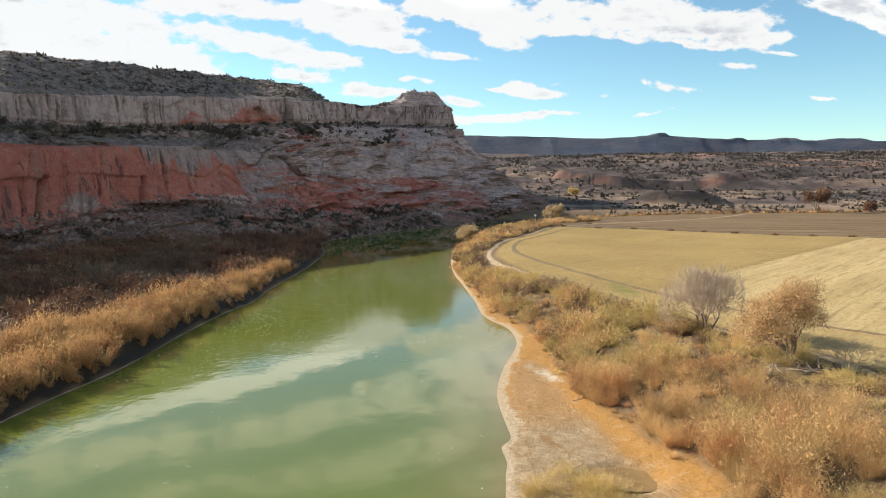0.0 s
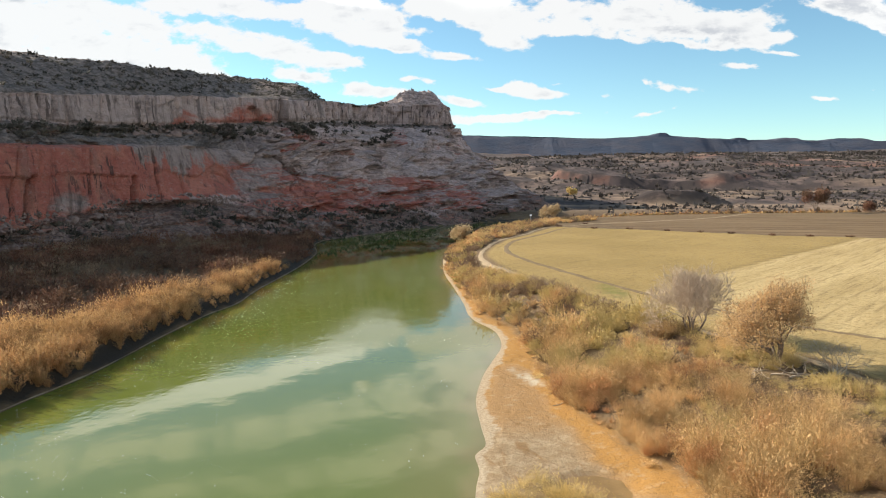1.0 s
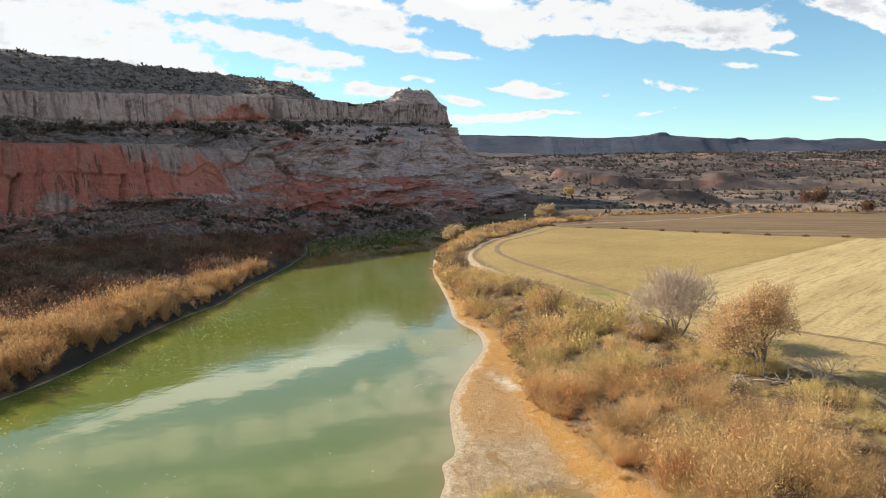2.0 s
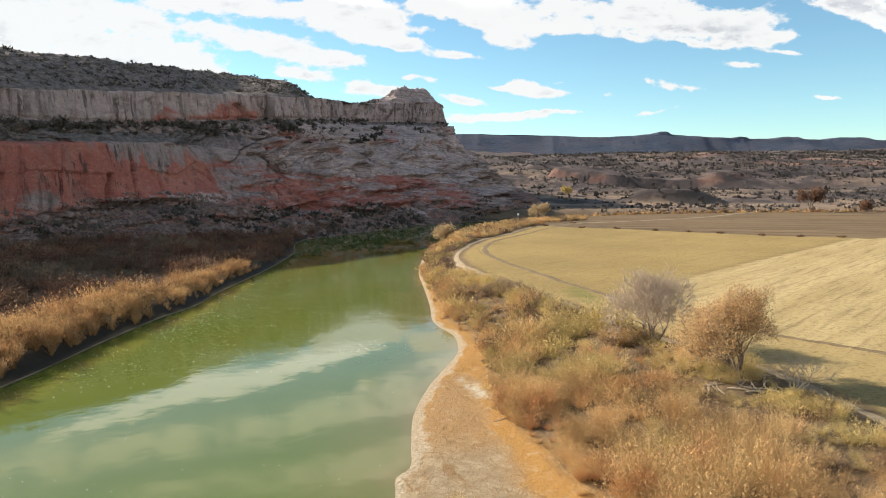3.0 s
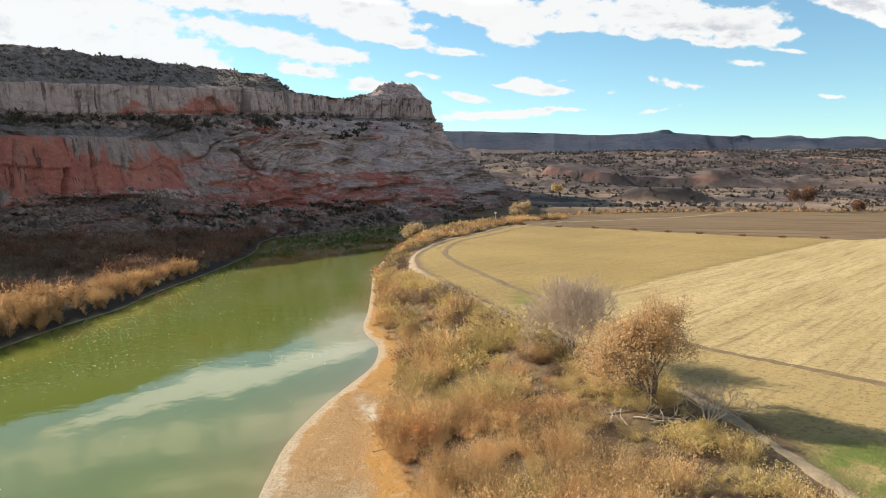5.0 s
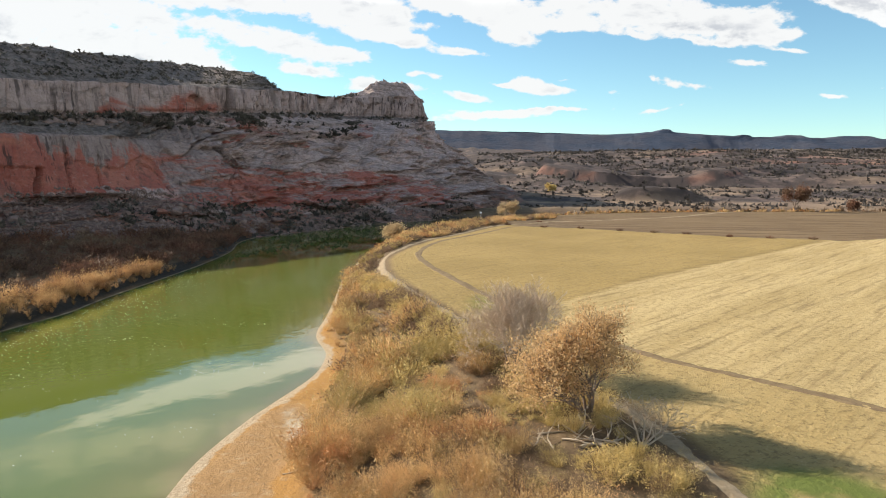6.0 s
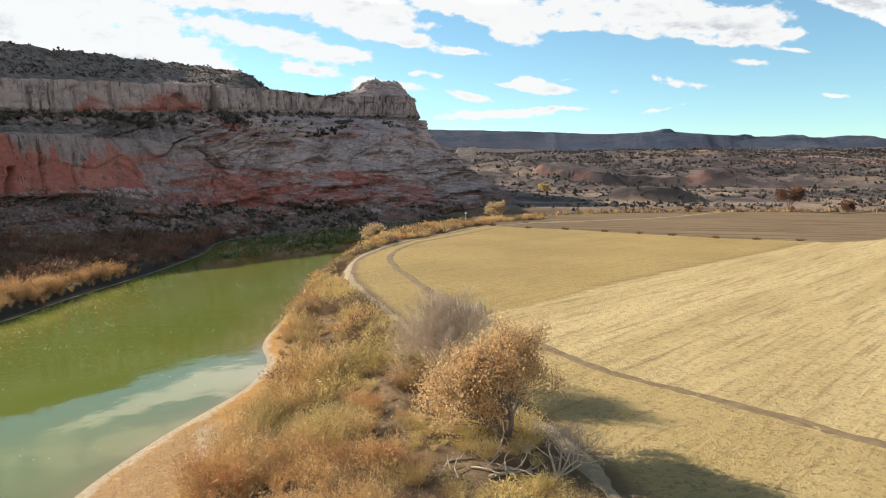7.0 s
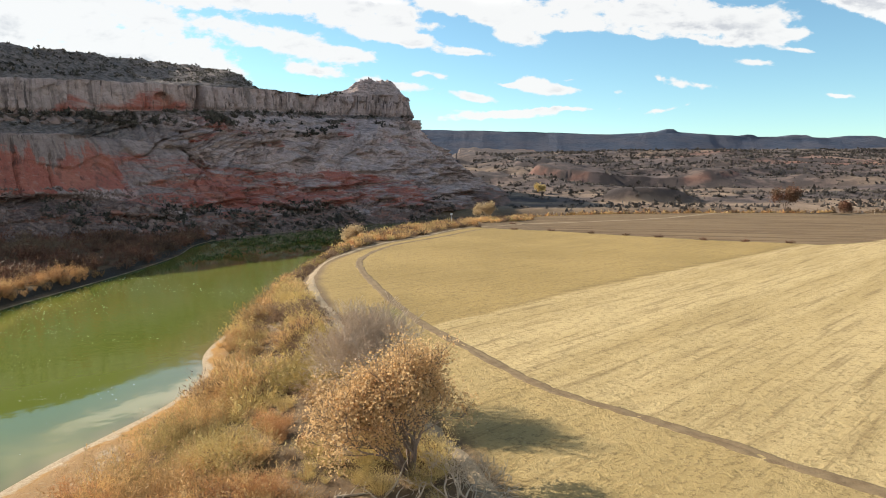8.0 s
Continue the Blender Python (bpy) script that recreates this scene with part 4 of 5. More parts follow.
    V[..., 2] += hill * smooth(5.0, 5.4, L) * (1.6 * fbm(V[..., 0] / 14, V[..., 1] / 14, 4, 131) + 0.5 * fbm(V[..., 0] / 3, V[..., 1] / 3, 3, 132)) * smooth(7, 6.2, L) + slick * 0.5 * fbm(A / 3, L * 9, 3, 133)
    V[..., 2] += smooth(7.4, 8.2, S) * smooth(5.05, 5.3, L) * smooth(7, 6.1, L) * (1.3 * fbm(A / 4, L * 6, 3, 135) + 0.8 * np.round(1.5 * fbm(A / 9, Z / 3, 2, 136)))
    V[..., 2] += upper * smooth(4.8, 5.0, L) * 1.1 * fbm(A / 5, A * 0, 3, 137)
    fray = 0.42 * fbm(A / 2.2, Z / 14, 4, 141) * smooth(2.2, 2.9, S)
    rednear = 0.95 * smooth(foot - 0.05, foot + 0.02, L + 0.3 * fray) * smooth(head + 0.34 + fray, head - 0.08 + fray, L) * smooth(3.76, 3.68, S + 0.15 * fbm(A / 9, Z / 6, 4, 144))
    rednear = rednear * (1 - 0.55 * smooth(1.0, 0.4, np.hypot((S - 2.34) / 0.16, (Z - 14) / 5)))
    beds_red = 0.78 + 0.6 * fbm(A / 26, (Z - 0.02 * A) / 3.5, 3, 146)
    band = 0.85 * np.clip(beds_red, 0, 1) * smooth(0.25, 1.0, L) * smooth(1.95, 1.6, L) * smooth(3.0, 3.9, S) * smooth(11.2, 9.6, S)
    spots = 0.5 * smooth(0.34, 0.44, fbm(A / 14, Z / 8, 3, 147)) * smooth(1.9, 2.2, L) * smooth(3.8, 3.5, L) * smooth(4.0, 4.6, S)
    patch = 0.75 * upper * smooth(2.85, 3.15, S) * smooth(4.75, 4.2, S) * smooth(4.75, 4.2, L + 0.9 * fbm(A / 12, Z / 20, 3, 148))
    band = np.maximum(band, spots)
    red = np.clip(np.maximum.reduce([rednear, band, patch, 0.1 * upper]), 0, 1)
    soil = np.clip(hill * (1 - 0.75 * smooth(7.4, 8.2, S)) + 0.72 * smooth(1.99, 2.1, L) * smooth(4.02, 3.9, L) * smooth(5.2, 3.2, S) + 0.35 * talus + 0.7 * smooth(3.6, 3.9, L) * smooth(4.04, 3.97, L), 0, 1)
    lower = np.clip(smooth(1.0, 0.35, L + 0.5 * fbm(A / 18, Z / 8, 3, 151)) * smooth(3.0, 4.2, S) + smooth(1.12, 0.98, L) * smooth(4.4, 3.4, S), 0, 1)
    # dark rock varnish over the grey rock of the southern half, and under the brow
    stain = np.clip(0.95 * smooth(5.4, 3.9, S) * smooth(1.0, 1.4, L) * smooth(3.3, 2.6, L) + 0.6 * smooth(0.0, 0.5, fbm(A / 45, Z / 11, 3, 161)) * slick + 0.5 * smooth(2.2, 1.3, L) * slick, 0, 1)
    attrs = dict(stain=stain.ravel(), lower=lower.ravel(), red=red.ravel(), wall=np.clip(wall, 0, 1).ravel(), soil=soil.ravel())
    me = mesh_from("cliff", V.reshape(-1, 3), grid_faces(*S.shape), attrs)
    put("sandstone_cliff", me, CLIFF, label="tall layered grey and red sandstone cliff in shade above the river", category="cliff", kind="structure")
    return st, lev, V, along


build_ground()
build_water()
build_mesas()
CL_ST, CL_LEV, CL_V, CL_ALONG = build_cliff()


# ---- plants ----
def sprig_cloud(rng, stems, leaves, r, h, leaf=0.16, stem_w=0.022, droop=0.0, spread=0.9, low=0.25, slim=0.16, loose=0.4):
    """One shrub as loose triangles (m, 3, 3): thin stems that fan out of the ground and slim blades along them."""
    ang = rng.uniform(0, 2 * np.pi, stems)
    tilt = rng.uniform(0, 1, stems) ** 0.7 * spread
    lump = 1 + 0.22 * np.sin(ang * 2 + rng.uniform(0, 6)) + 0.15 * np.sin(ang * 5 + rng.uniform(0, 6))
    ln = h * rng.uniform(0.68, 1.08, stems) * lump
    base = np.stack([np.cos(ang), np.sin(ang), np.zeros(stems)], 1) * (0.3 * r * rng.uniform(0, 1, stems))[:, None]
    base[:, 2] -= 0.15
    tip = base + np.stack([np.cos(ang) * np.sin(tilt) * ln * r / h * 1.25, np.sin(ang) * np.sin(tilt) * ln * r / h * 1.25, np.cos(tilt * 0.85) * ln - droop * tilt], 1)
    side = np.stack([-np.sin(ang), np.cos(ang), np.zeros(stems)], 1) * stem_w
    tris = [np.stack([base - side, base + side, tip], 1)]
    k = rng.integers(0, stems, leaves)
    t = rng.uniform(low, 1.0, leaves) ** 0.75
    c = base[k] + (tip[k] - base[k]) * t[:, None] + rng.normal(0, 0.07 * r, (leaves, 3))
    c[:, 2] = np.maximum(c[:, 2], 0.03)
    d = tip[k] - base[k]
    d /= np.linalg.norm(d, axis=1)[:, None]
    d = d + rng.normal(0, loose, (leaves, 3))
    d /= np.linalg.norm(d, axis=1)[:, None]
    s = np.cross(d, rng.normal(0, 1, (leaves, 3)))
    s /= np.linalg.norm(s, axis=1)[:, None] + 1e-6
    ln2 = leaf * rng.uniform(0.6, 1.5, leaves)[:, None]
    tris.append(np.stack([c - s * ln2 * slim, c + s * ln2 * slim, c + d * ln2], 1))
    return np.concatenate(tris)


def tri_mesh(name, tris, attrs=None):
    v = tris.reshape(-1, 3)
    return mesh_from(name, v, np.arange(len(v)).reshape(-1, 3), attrs)


def spread_tris(protos, xs, ys, zs, sizes, rng):
    """Copies of the prototypes, turned and sized, as one array of triangles, with a tone for each copy."""
    out, tone = [], []
    pick = rng.integers(0, len(protos), len(xs))
    for x, y, z, s, k in zip(xs, ys, zs, sizes, pick):
        a = rng.uniform(0, 2 * math.pi)
        c, sn = math.cos(a) * s, math.sin(a) * s
        P = protos[k]
        Q = np.empty_like(P)
        Q[..., 0] = P[..., 0] * c - P[..., 1] * sn + x
        Q[..., 1] = P[..., 0] * sn + P[..., 1] * c + y
        Q[..., 2] = P[..., 2] * s * rng.uniform(0.85, 1.2) + z
        out.append(Q)
        tone.append(np.full(len(P) * 3, rng.uniform(-1, 1)))
    return np.concatenate(out).astype(np.float32), dict(tone=np.concatenate(tone))


def thicket(name, protos, xs, ys, sizes, mat, rng, label, category="brush"):
    tris = spread_tris(protos, xs, ys, ground_z(xs, ys), sizes, rng)
    put(name, tri_mesh(name, *tris), mat, label=label, category=category, kind="stuff")


RNG = np.random.default_rng(7)


def scatter(n, x0, x1, y0, y1):
    return RNG.uniform(x0, x1, n), RNG.uniform(y0, y1, n)


def east_brush():
    """Willow and rabbitbrush thicket between the mud bar and the farm track."""
    willow = [sprig_cloud(RNG, 150, 1000, 1.5, 2.0, 0.15, 0.010, spread=1.0, slim=0.12, low=0.25, loose=0.7) for _ in range(6)]
    low = [sprig_cloud(RNG, 110, 760, 1.35, 1.25, 0.125, 0.010, spread=1.25, slim=0.13, low=0.2, loose=0.7) for _ in range(5)]
    willow_b = [sprig_cloud(RNG, 90, 520, 1.5, 2.0, 0.27, 0.018, spread=1.0, slim=0.11, low=0.2, loose=0.6) for _ in range(6)]
    low_b = [sprig_cloud(RNG, 70, 420, 1.35, 1.25, 0.24, 0.018, spread=1.25, slim=0.13, low=0.15, loose=0.65) for _ in range(5)]
    willow_a = [sprig_cloud(RNG, 190, 1500, 1.5, 2.0, 0.10, 0.008, spread=1.0, slim=0.14, low=0.25, loose=0.7) for _ in range(5)]
    low_a = [sprig_cloud(RNG, 140, 1000, 1.35, 1.25, 0.09, 0.008, spread=1.25, slim=0.15, low=0.2, loose=0.7) for _ in range(4)]
    x, y = scatter(3500, 0, 44, 24, 130)
    d, _ = line_distance(x, y, EAST_SHORE)
    tx = track_x(y)
    gap = fbm(x / 4.0, y / 4.0, 2, 199)
    ok = ~inside(x, y, RIVER) & (d > beach_width(y) + 0.1 + 0.6 * RNG.normal(0, 1, len(x))) & (x < tx - 1.6) & ((gap > -0.72) | (y > 82)) & (np.hypot((x - 23.3) / 0.8, (y - 79) / 6.0) > 1)
    ok &= (np.hypot((x - 30.8) / 3.8, (y - 58.9) / 2.2) > 0.8) & (np.hypot(x - 32.2, y - 62.9) > 1.3) & (np.hypot(x - 27.6, y - 72.6) > 2.2)
    x, y, d, tx = x[ok], y[ok], d[ok], tx[ok]
    kind = fbm(x / 6, y / 9, 3, 201) + 0.10 * RNG.normal(0, 1, len(x)) + 0.30 * smooth(11, 5, tx - x) + 0.35 * smooth(1.2, 0.7, np.hypot((x - 20.0) / 2.8, (y - 76) / 13))
    size = np.clip(0.74 + 1.15 * fbm(x / 3.6, y / 4.2, 2, 203) + 0.24 * RNG.normal(0, 1, len(x)) + 0.35 * smooth(1.2, 0.7, np.hypot((x - 20.0) / 2.8, (y - 76) / 13)), 0.28, 1.6) * (1 - 0.25 * smooth(26, 30, x)) * (1 - 0.35 * smooth(1.2, 0.7, np.hypot((x - 31) / 5, (y - 56) / 4))) * smooth(-1.5, 2.5, d - beach_width(y)) ** 0.35
    grey = (np.abs(kind - 0.28) < 0.07) | (RNG.uniform(0, 1, len(x)) < 0.06)
    grey |= (y > 84) & (tx - x < 8) & (fbm(x / 3.0, y / 3.0, 2, 208) > 0.02)
    a, b = (kind < 0.2) & ~grey, (kind >= 0.2) & ~grey
    for near, tall, short in ((y < 57, willow_a, low_a), ((y >= 57) & (y < 76), willow, low), (y >= 76, willow_b, low_b)):
        thicket("willow_thicket", tall, x[a & near], y[a & near], size[a & near], WILLOW, RNG, "dense tan and rusty willow thicket along the river bank")
        thicket("rabbitbrush_thicket", short + tall[:3], x[b & near], y[b & near], size[b & near], OLIVE, RNG, "olive and straw rabbitbrush on the river bank")
        thicket("grey_brush_patch", short + tall[:1], x[grey & near], y[grey & near], size[grey & near], GREY_BRUSH, RNG, "grey leafless brush among the willows")
    # straw grass on the near end of the mud bar
    gx, gy = scatter(260, 4.8, 15, 26, 51)
    ok = (gx > shore_x(gy) + 0.9) & (np.hypot((gx - 8.6) / 3.7, (gy - 39.5) / 8.4) + 0.25 * fbm(gx / 2, gy / 2, 2, 205) < 0.98) & (np.hypot((gx - 12.9) / 2.6, (gy - 45.8) / 2.2) > 1)
    thicket("straw_grass", low, gx[ok], gy[ok], RNG.uniform(0.45, 1.05, ok.sum()), YELLOW, RNG, "straw coloured grass hummock on the mud bar", "grass")
    # northern strip round the bend
    x, y = scatter(3600, -2, 60, 128, 300)
    d, _ = line_distance(x, y, EAST_SHORE)
    dt, _ = line_distance(x, y, TRACK)
    ok = ~inside(x, y, RIVER) & (d > 0.9) & (d < 22) & (dt > 1.6) & ((x < track_x(y)) | (y > 236)) & ~((x > 40) & (y < 262))
    x, y = x[ok], y[ok]
    small = [sprig_cloud(RNG, 30, 190, 1.1, 1.4, 0.32, 0.025, spread=1.15, slim=0.2, loose=0.8) for _ in range(5)]
    k = fbm(x / 7, y / 7, 2, 207) + 0.2 * RNG.normal(0, 1, len(x))
    for name, mat, sel, text in (("bend_willow", WILLOW, k < 0.05, "tan willow brush round the river bend"), ("bend_rabbitbrush", OLIVE, (k >= 0.05) & (k < 0.2), "straw yellow rabbitbrush round the river bend"), ("bend_grey_brush", GREY_BRUSH, k >= 0.2, "grey brush round the river bend")):
        thicket(name, small, x[sel], y[sel], RNG.uniform(0.6, 1.25, sel.sum()), mat, RNG, text)


def west_brush():
    """Golden tamarisk belt on the far bank and rusty brush, shade put into its colour, up to the cliff."""
    tall = [sprig_cloud(RNG, 60, 230, 1.7, 2.9, 0.30, 0.022, spread=0.9, slim=0.15, loose=0.6) for _ in range(6)]
    x, y = scatter(3000, -65, -34, 40, 165)
    d, _ = line_distance(x, y, WEST_SHORE)
    ok = ~inside(x, y, RIVER) & (d > 0.7 + RNG.uniform(0, 0.8, len(x))) & (d < np.interp(y, [50, 60, 80, 97, 112, 130, 150, 162], [16, 14.5, 12.5, 9.5, 7.5, 6.5, 5.5, 0]))
    size = np.clip(0.9 + 0.4 * fbm(x / 6, y / 6, 2, 209) + 0.1 * RNG.normal(0, 1, len(x)), 0.5, 1.3) * smooth(-0.5, 4, d) ** 0.5 * (1 - 0.32 * smooth(92, 135, y))
    thicket("tamarisk_belt", tall, x[ok], y[ok], size[ok], GOLD, RNG, "golden tamarisk belt along the far river bank")
    # dark rusty brush takes over from gold along the cliff's shadow edge
    rough = [sprig_cloud(RNG, 26, 64, 1.8, 2.1, 0.42, 0.03, spread=1.05, slim=0.2, loose=0.7) for _ in range(6)]
    x, y = scatter(4600, -125, -32, 55, 262)
    d, _ = line_distance(x, y, WEST_SHORE)
    lx = np.interp(y, [p[1] for p in LEDGE[:8]], [p[0] for p in LEDGE[:8]])
    ok = ~inside(x, y, RIVER) & (d > np.interp(y, [50, 60, 80, 97, 112, 130, 150, 162], [14, 12.5, 10.5, 7.5, 5, 4, 3, 1.2])) & (x > lx + 4)
    x, y = x[ok], y[ok]
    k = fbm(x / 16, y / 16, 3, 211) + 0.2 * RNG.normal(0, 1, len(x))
    for name, mat, sel, text in (("shade_rusty_thicket", SHADE_RUST_BRUSH, k < 0.28, "rusty brown brush, its colour darkened for the shade of the cliff"), ("grey_thicket", GREY_BRUSH, k >= 0.28, "grey leafless brush in the shade of the cliff")):
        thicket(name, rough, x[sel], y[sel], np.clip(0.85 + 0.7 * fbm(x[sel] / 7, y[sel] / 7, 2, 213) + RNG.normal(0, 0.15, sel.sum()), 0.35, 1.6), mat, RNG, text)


def rock_plants():
    """Junipers and sage over the plateau, the benches and the open desert."""
    blob = [sprig_cloud(RNG, 6, 40, 1.0, 1.15, 0.62, 0.05, spread=1.3, low=0.1, slim=0.34, loose=0.8) for _ in range(8)]
    r0, r1 = np.searchsorted(CL_LEV, 5.12), len(CL_LEV) - 2
    c0, c1 = np.searchsorted(CL_ST, 1.2), np.searchsorted(CL_ST, 11.5)
    n = 3600
    dots = [sprig_cloud(RNG, 4, 22, 1.0, 0.7, 0.6, 0.05, spread=1.3, low=0.1, slim=0.36, loose=0.8) for _ in range(8)]
    r, c = RNG.integers(r0, r1, n), RNG.integers(c0, np.searchsorted(CL_ST, 8.2), n)
    P = CL_V[r, c]
    tris = spread_tris(dots, P[:, 0] + RNG.normal(0, 0.6, n), P[:, 1] + RNG.normal(0, 0.6, n), P[:, 2] - 0.2, RNG.uniform(0.3, 1.0, n) ** 4 * 1.1 + 0.16, RNG)
    put("plateau_junipers", tri_mesh("plateau_junipers", *tris), JUNIPER, label="dark juniper and sage scattered over the plateau", category="shrubs", kind="stuff")
    rows = np.concatenate([np.arange(*np.searchsorted(CL_LEV, (3.25, 4.0))), np.arange(*np.searchsorted(CL_LEV, (3.8, 4.0))), np.arange(*np.searchsorted(CL_LEV, (0.05, 1.0))), np.arange(*np.searchsorted(CL_LEV, (0.05, 0.9)))])
    n = 1500
    r, c = RNG.choice(rows, n), RNG.integers(c0, c1, n)
    keep = fbm(CL_ALONG[c] / 18, CL_LEV[r] * 2, 3, 221) > -0.05
    P = CL_V[r, c][keep]
    tris = spread_tris(blob, P[:, 0], P[:, 1], P[:, 2] - 0.2, RNG.uniform(0.5, 1.5, len(P)), RNG)
    put("ledge_shrubs", tri_mesh("ledge_shrubs", *tris), JUNIPER, label="dark shrubs on the ledges of the cliff", category="shrubs", kind="stuff")
    n = 240
    r, c = RNG.choice(np.arange(*np.searchsorted(CL_LEV, (2.7, 3.97))), n), RNG.integers(*np.searchsorted(CL_ST, (1.9, 8.5)), n)
    keep = fbm(CL_ALONG[c] / 14, CL_LEV[r] * 2, 3, 225) + 0.35 * smooth(4.6, 3.4, CL_ST[c]) > 0.05
    P = CL_V[r, c][keep]
    tris = spread_tris([sprig_cloud(RNG, 20, 150, 1.3, 1.1, 0.45, 0.03, spread=1.3, low=0.1, slim=0.3, loose=0.9) for _ in range(6)], P[:, 0], P[:, 1], P[:, 2] - 0.2, RNG.uniform(0.7, 1.9, len(P)), RNG)
    put("bench_shrubs", tri_mesh("bench_shrubs", *tris), JUNIPER, label="dark rounded shrubs on the rock bench", category="shrubs", kind="stuff")
    x = RNG.uniform(10, 1900, 90000)
    y = 372 + 2000 * RNG.uniform(0, 1, len(x)) ** 1.35
    d, _ = line_distance(x, y, WEST_SHORE)
    dense = fbm(x / 70, y / 70, 4, 231)
    ok = ~inside(x, y, RIVER) & (x < y * 0.85) & (x > y * 0.05) & (dense + 0.25 * RNG.normal(0, 1, len(x)) > -0.05)
    x, y = x[ok], y[ok]
    z = ground_z(x, y)
    specks = [sprig_cloud(RNG, 2, 9, 1.4, 0.9, 1.0, 0.06, spread=1.35, low=0.0, slim=0.5, loose=1.2) for _ in range(8)]
    tris = spread_tris(specks, x, y, z - 0.2, RNG.uniform(0.45, 1.35, len(x)) ** 1.5 * (0.85 + 0.001 * y), RNG)
    put("desert_scrub", tri_mesh("desert_scrub", *tris), SAGE, label="dark scrub over the open desert", category="shrubs", kind="stuff")
    x = RNG.uniform(40, 200, 420)
    y = np.interp(x, [p[0] for p in EAST_SHORE[-20:]], [p[1] for p in EAST_SHORE[-20:]]) - RNG.uniform(1.5, 11, len(x))
    tris = spread_tris(blob, x, y, ground_z(x, y) - 0.1, RNG.uniform(0.6, 1.2, len(x)), RNG)
    put("peninsula_brush", tri_mesh("peninsula_brush", *tris), WILLOW, label="low tan brush along the far end of the field", category="brush", kind="stuff")
    # river-side thicket along the far bank behind the tilled field
    x = RNG.uniform(30, 420, 900)
    y = np.interp(x, [p[0] for p in EAST_SHORE[-20:]], [p[1] for p in EAST_SHORE[-20:]]) - RNG.uniform(0, 9, len(x)) + np.where(RNG.uniform(0, 1, len(x)) < 0.4, 34, 0)
    ok = ~inside(x, y, RIVER)
    tris = spread_tris(blob, x[ok], y[ok], ground_z(x[ok], y[ok]) - 0.2, RNG.uniform(0.9, 2.2, ok.sum()), RNG)
    put("far_bank_brush", tri_mesh("far_bank_brush", *tris), GREY_BRUSH, label="dark brush along the river beyond the tilled field", category="brush", kind="stuff")


east_brush()
west_brush()
rock_plants()


# ---- trees ----
def limb_tris(a, b, ra, rb, sides=6):
    """A tapered limb between two places as triangles."""
    a, b = np.asarray(a, float), np.asarray(b, float)
    d = b - a
    d /= np.linalg.norm(d) + 1e-9
    u = np.cross(d, (0.31, 0.17, 0.93) if abs(d[2]) < 0.9 else (1, 0, 0))
    u /= np.linalg.norm(u)
    w = np.cross(d, u)
    t = np.arange(sides) * 2 * math.pi / sides
    ring = np.cos(t)[:, None] * u + np.sin(t)[:, None] * w
    A, B = a + ring * ra, b + ring * rb
    A2, B2 = np.roll(A, -1, 0), np.roll(B, -1, 0)
    return np.concatenate([np.stack([A, A2, B], 1), np.stack([A2, B2, B], 1)])


def grow(rng, at, way, length, radius, depth, limbs, tips, split=3, bend=0.25, shrink=0.68, up=0.12):
    """Branch recursively; limbs gathers triangles by depth, tips the ends."""
    p, d = np.asarray(at, float), np.asarray(way, float)
    segs = 3
    for k in range(segs):
        d = d + rng.normal(0, bend, 3) * 0.5 + np.array((0, 0, up))
        d /= np.linalg.norm(d)
        q = p + d * length / segs
        r0, r1 = radius * (1 - 0.3 * k / segs), radius * (1 - 0.3 * (k + 1) / segs)
        limbs.append((depth, limb_tris(p, q, max(r0, 0.013), max(r1, 0.010), 7 if depth > 3 else 4 if depth > 1 else 3)))
        p = q
        if depth > 0 and k > 0:
            for _ in range(split - 1 if k == segs - 1 else 1):
                side = rng.normal(0, 1, 3)
                side -= d * side.dot(d)
                side /= np.linalg.norm(side)
                e = d * rng.uniform(0.55, 0.9) + side * rng.uniform(0.5, 0.95)
                grow(rng, p, e / np.linalg.norm(e), length * shrink * rng.uniform(0.8, 1.15), r1 * 0.62, depth - 1, limbs, tips, split, bend, shrink, up)
    if depth <= 1:
        tips.append(p)
        tips.append(p - d * length * 0.4)


def leaf_tris(rng, tips, per, size, jitter):
    c = np.repeat(np.asarray(tips), per, 0)
    n = len(c)
    c = c + rng.normal(0, jitter, (n, 3))
    d, s = rng.normal(0, 1, (n, 3)), rng.normal(0, 1, (n, 3))
    d /= np.linalg.norm(d, axis=1)[:, None]
    s = np.cross(d, s)
    s /= np.linalg.norm(s, axis=1)[:, None]
    ln = size * rng.uniform(0.6, 1.3, n)[:, None]
    return np.concatenate([np.stack([c, c + d * ln * 0.5 + s * ln * 0.42, c + d * ln], 1), np.stack([c, c + d * ln, c + d * ln * 0.5 - s * ln * 0.42], 1)])


def tree(name, at, seed, stems, length, radius, depth, mats, leaf=None, label="", sink=0.1, **kw):
    """A tree of tapered limbs; leaf: (per tip, size, jitter)."""
    rng = np.random.default_rng(seed)
    z = float(ground_z(*at)[0]) - sink
    root = new(name)
    root.location = (*at, z)
    tagged(root, label, "tree")
    limbs, tips = [], []
    for way in stems:
        w = np.asarray(way, float)
        grow(rng, (w[0] * 0.15, w[1] * 0.15, 0), w / np.linalg.norm(w), length, radius, depth, limbs, tips, **kw)
    trunk = [t for k, t in limbs if k >= depth]
    rest = [t for k, t in limbs if k < depth]
    put("trunk", tri_mesh("trunk", np.concatenate(trunk)), mats[0], root)
    put("limb_spray", tri_mesh("limb_spray", np.concatenate(rest)), mats[0] if leaf else mats[-1], root)
    if leaf:
        put("crown", tri_mesh("crown", leaf_tris(rng, tips, *leaf)), mats[1], root)
    return root


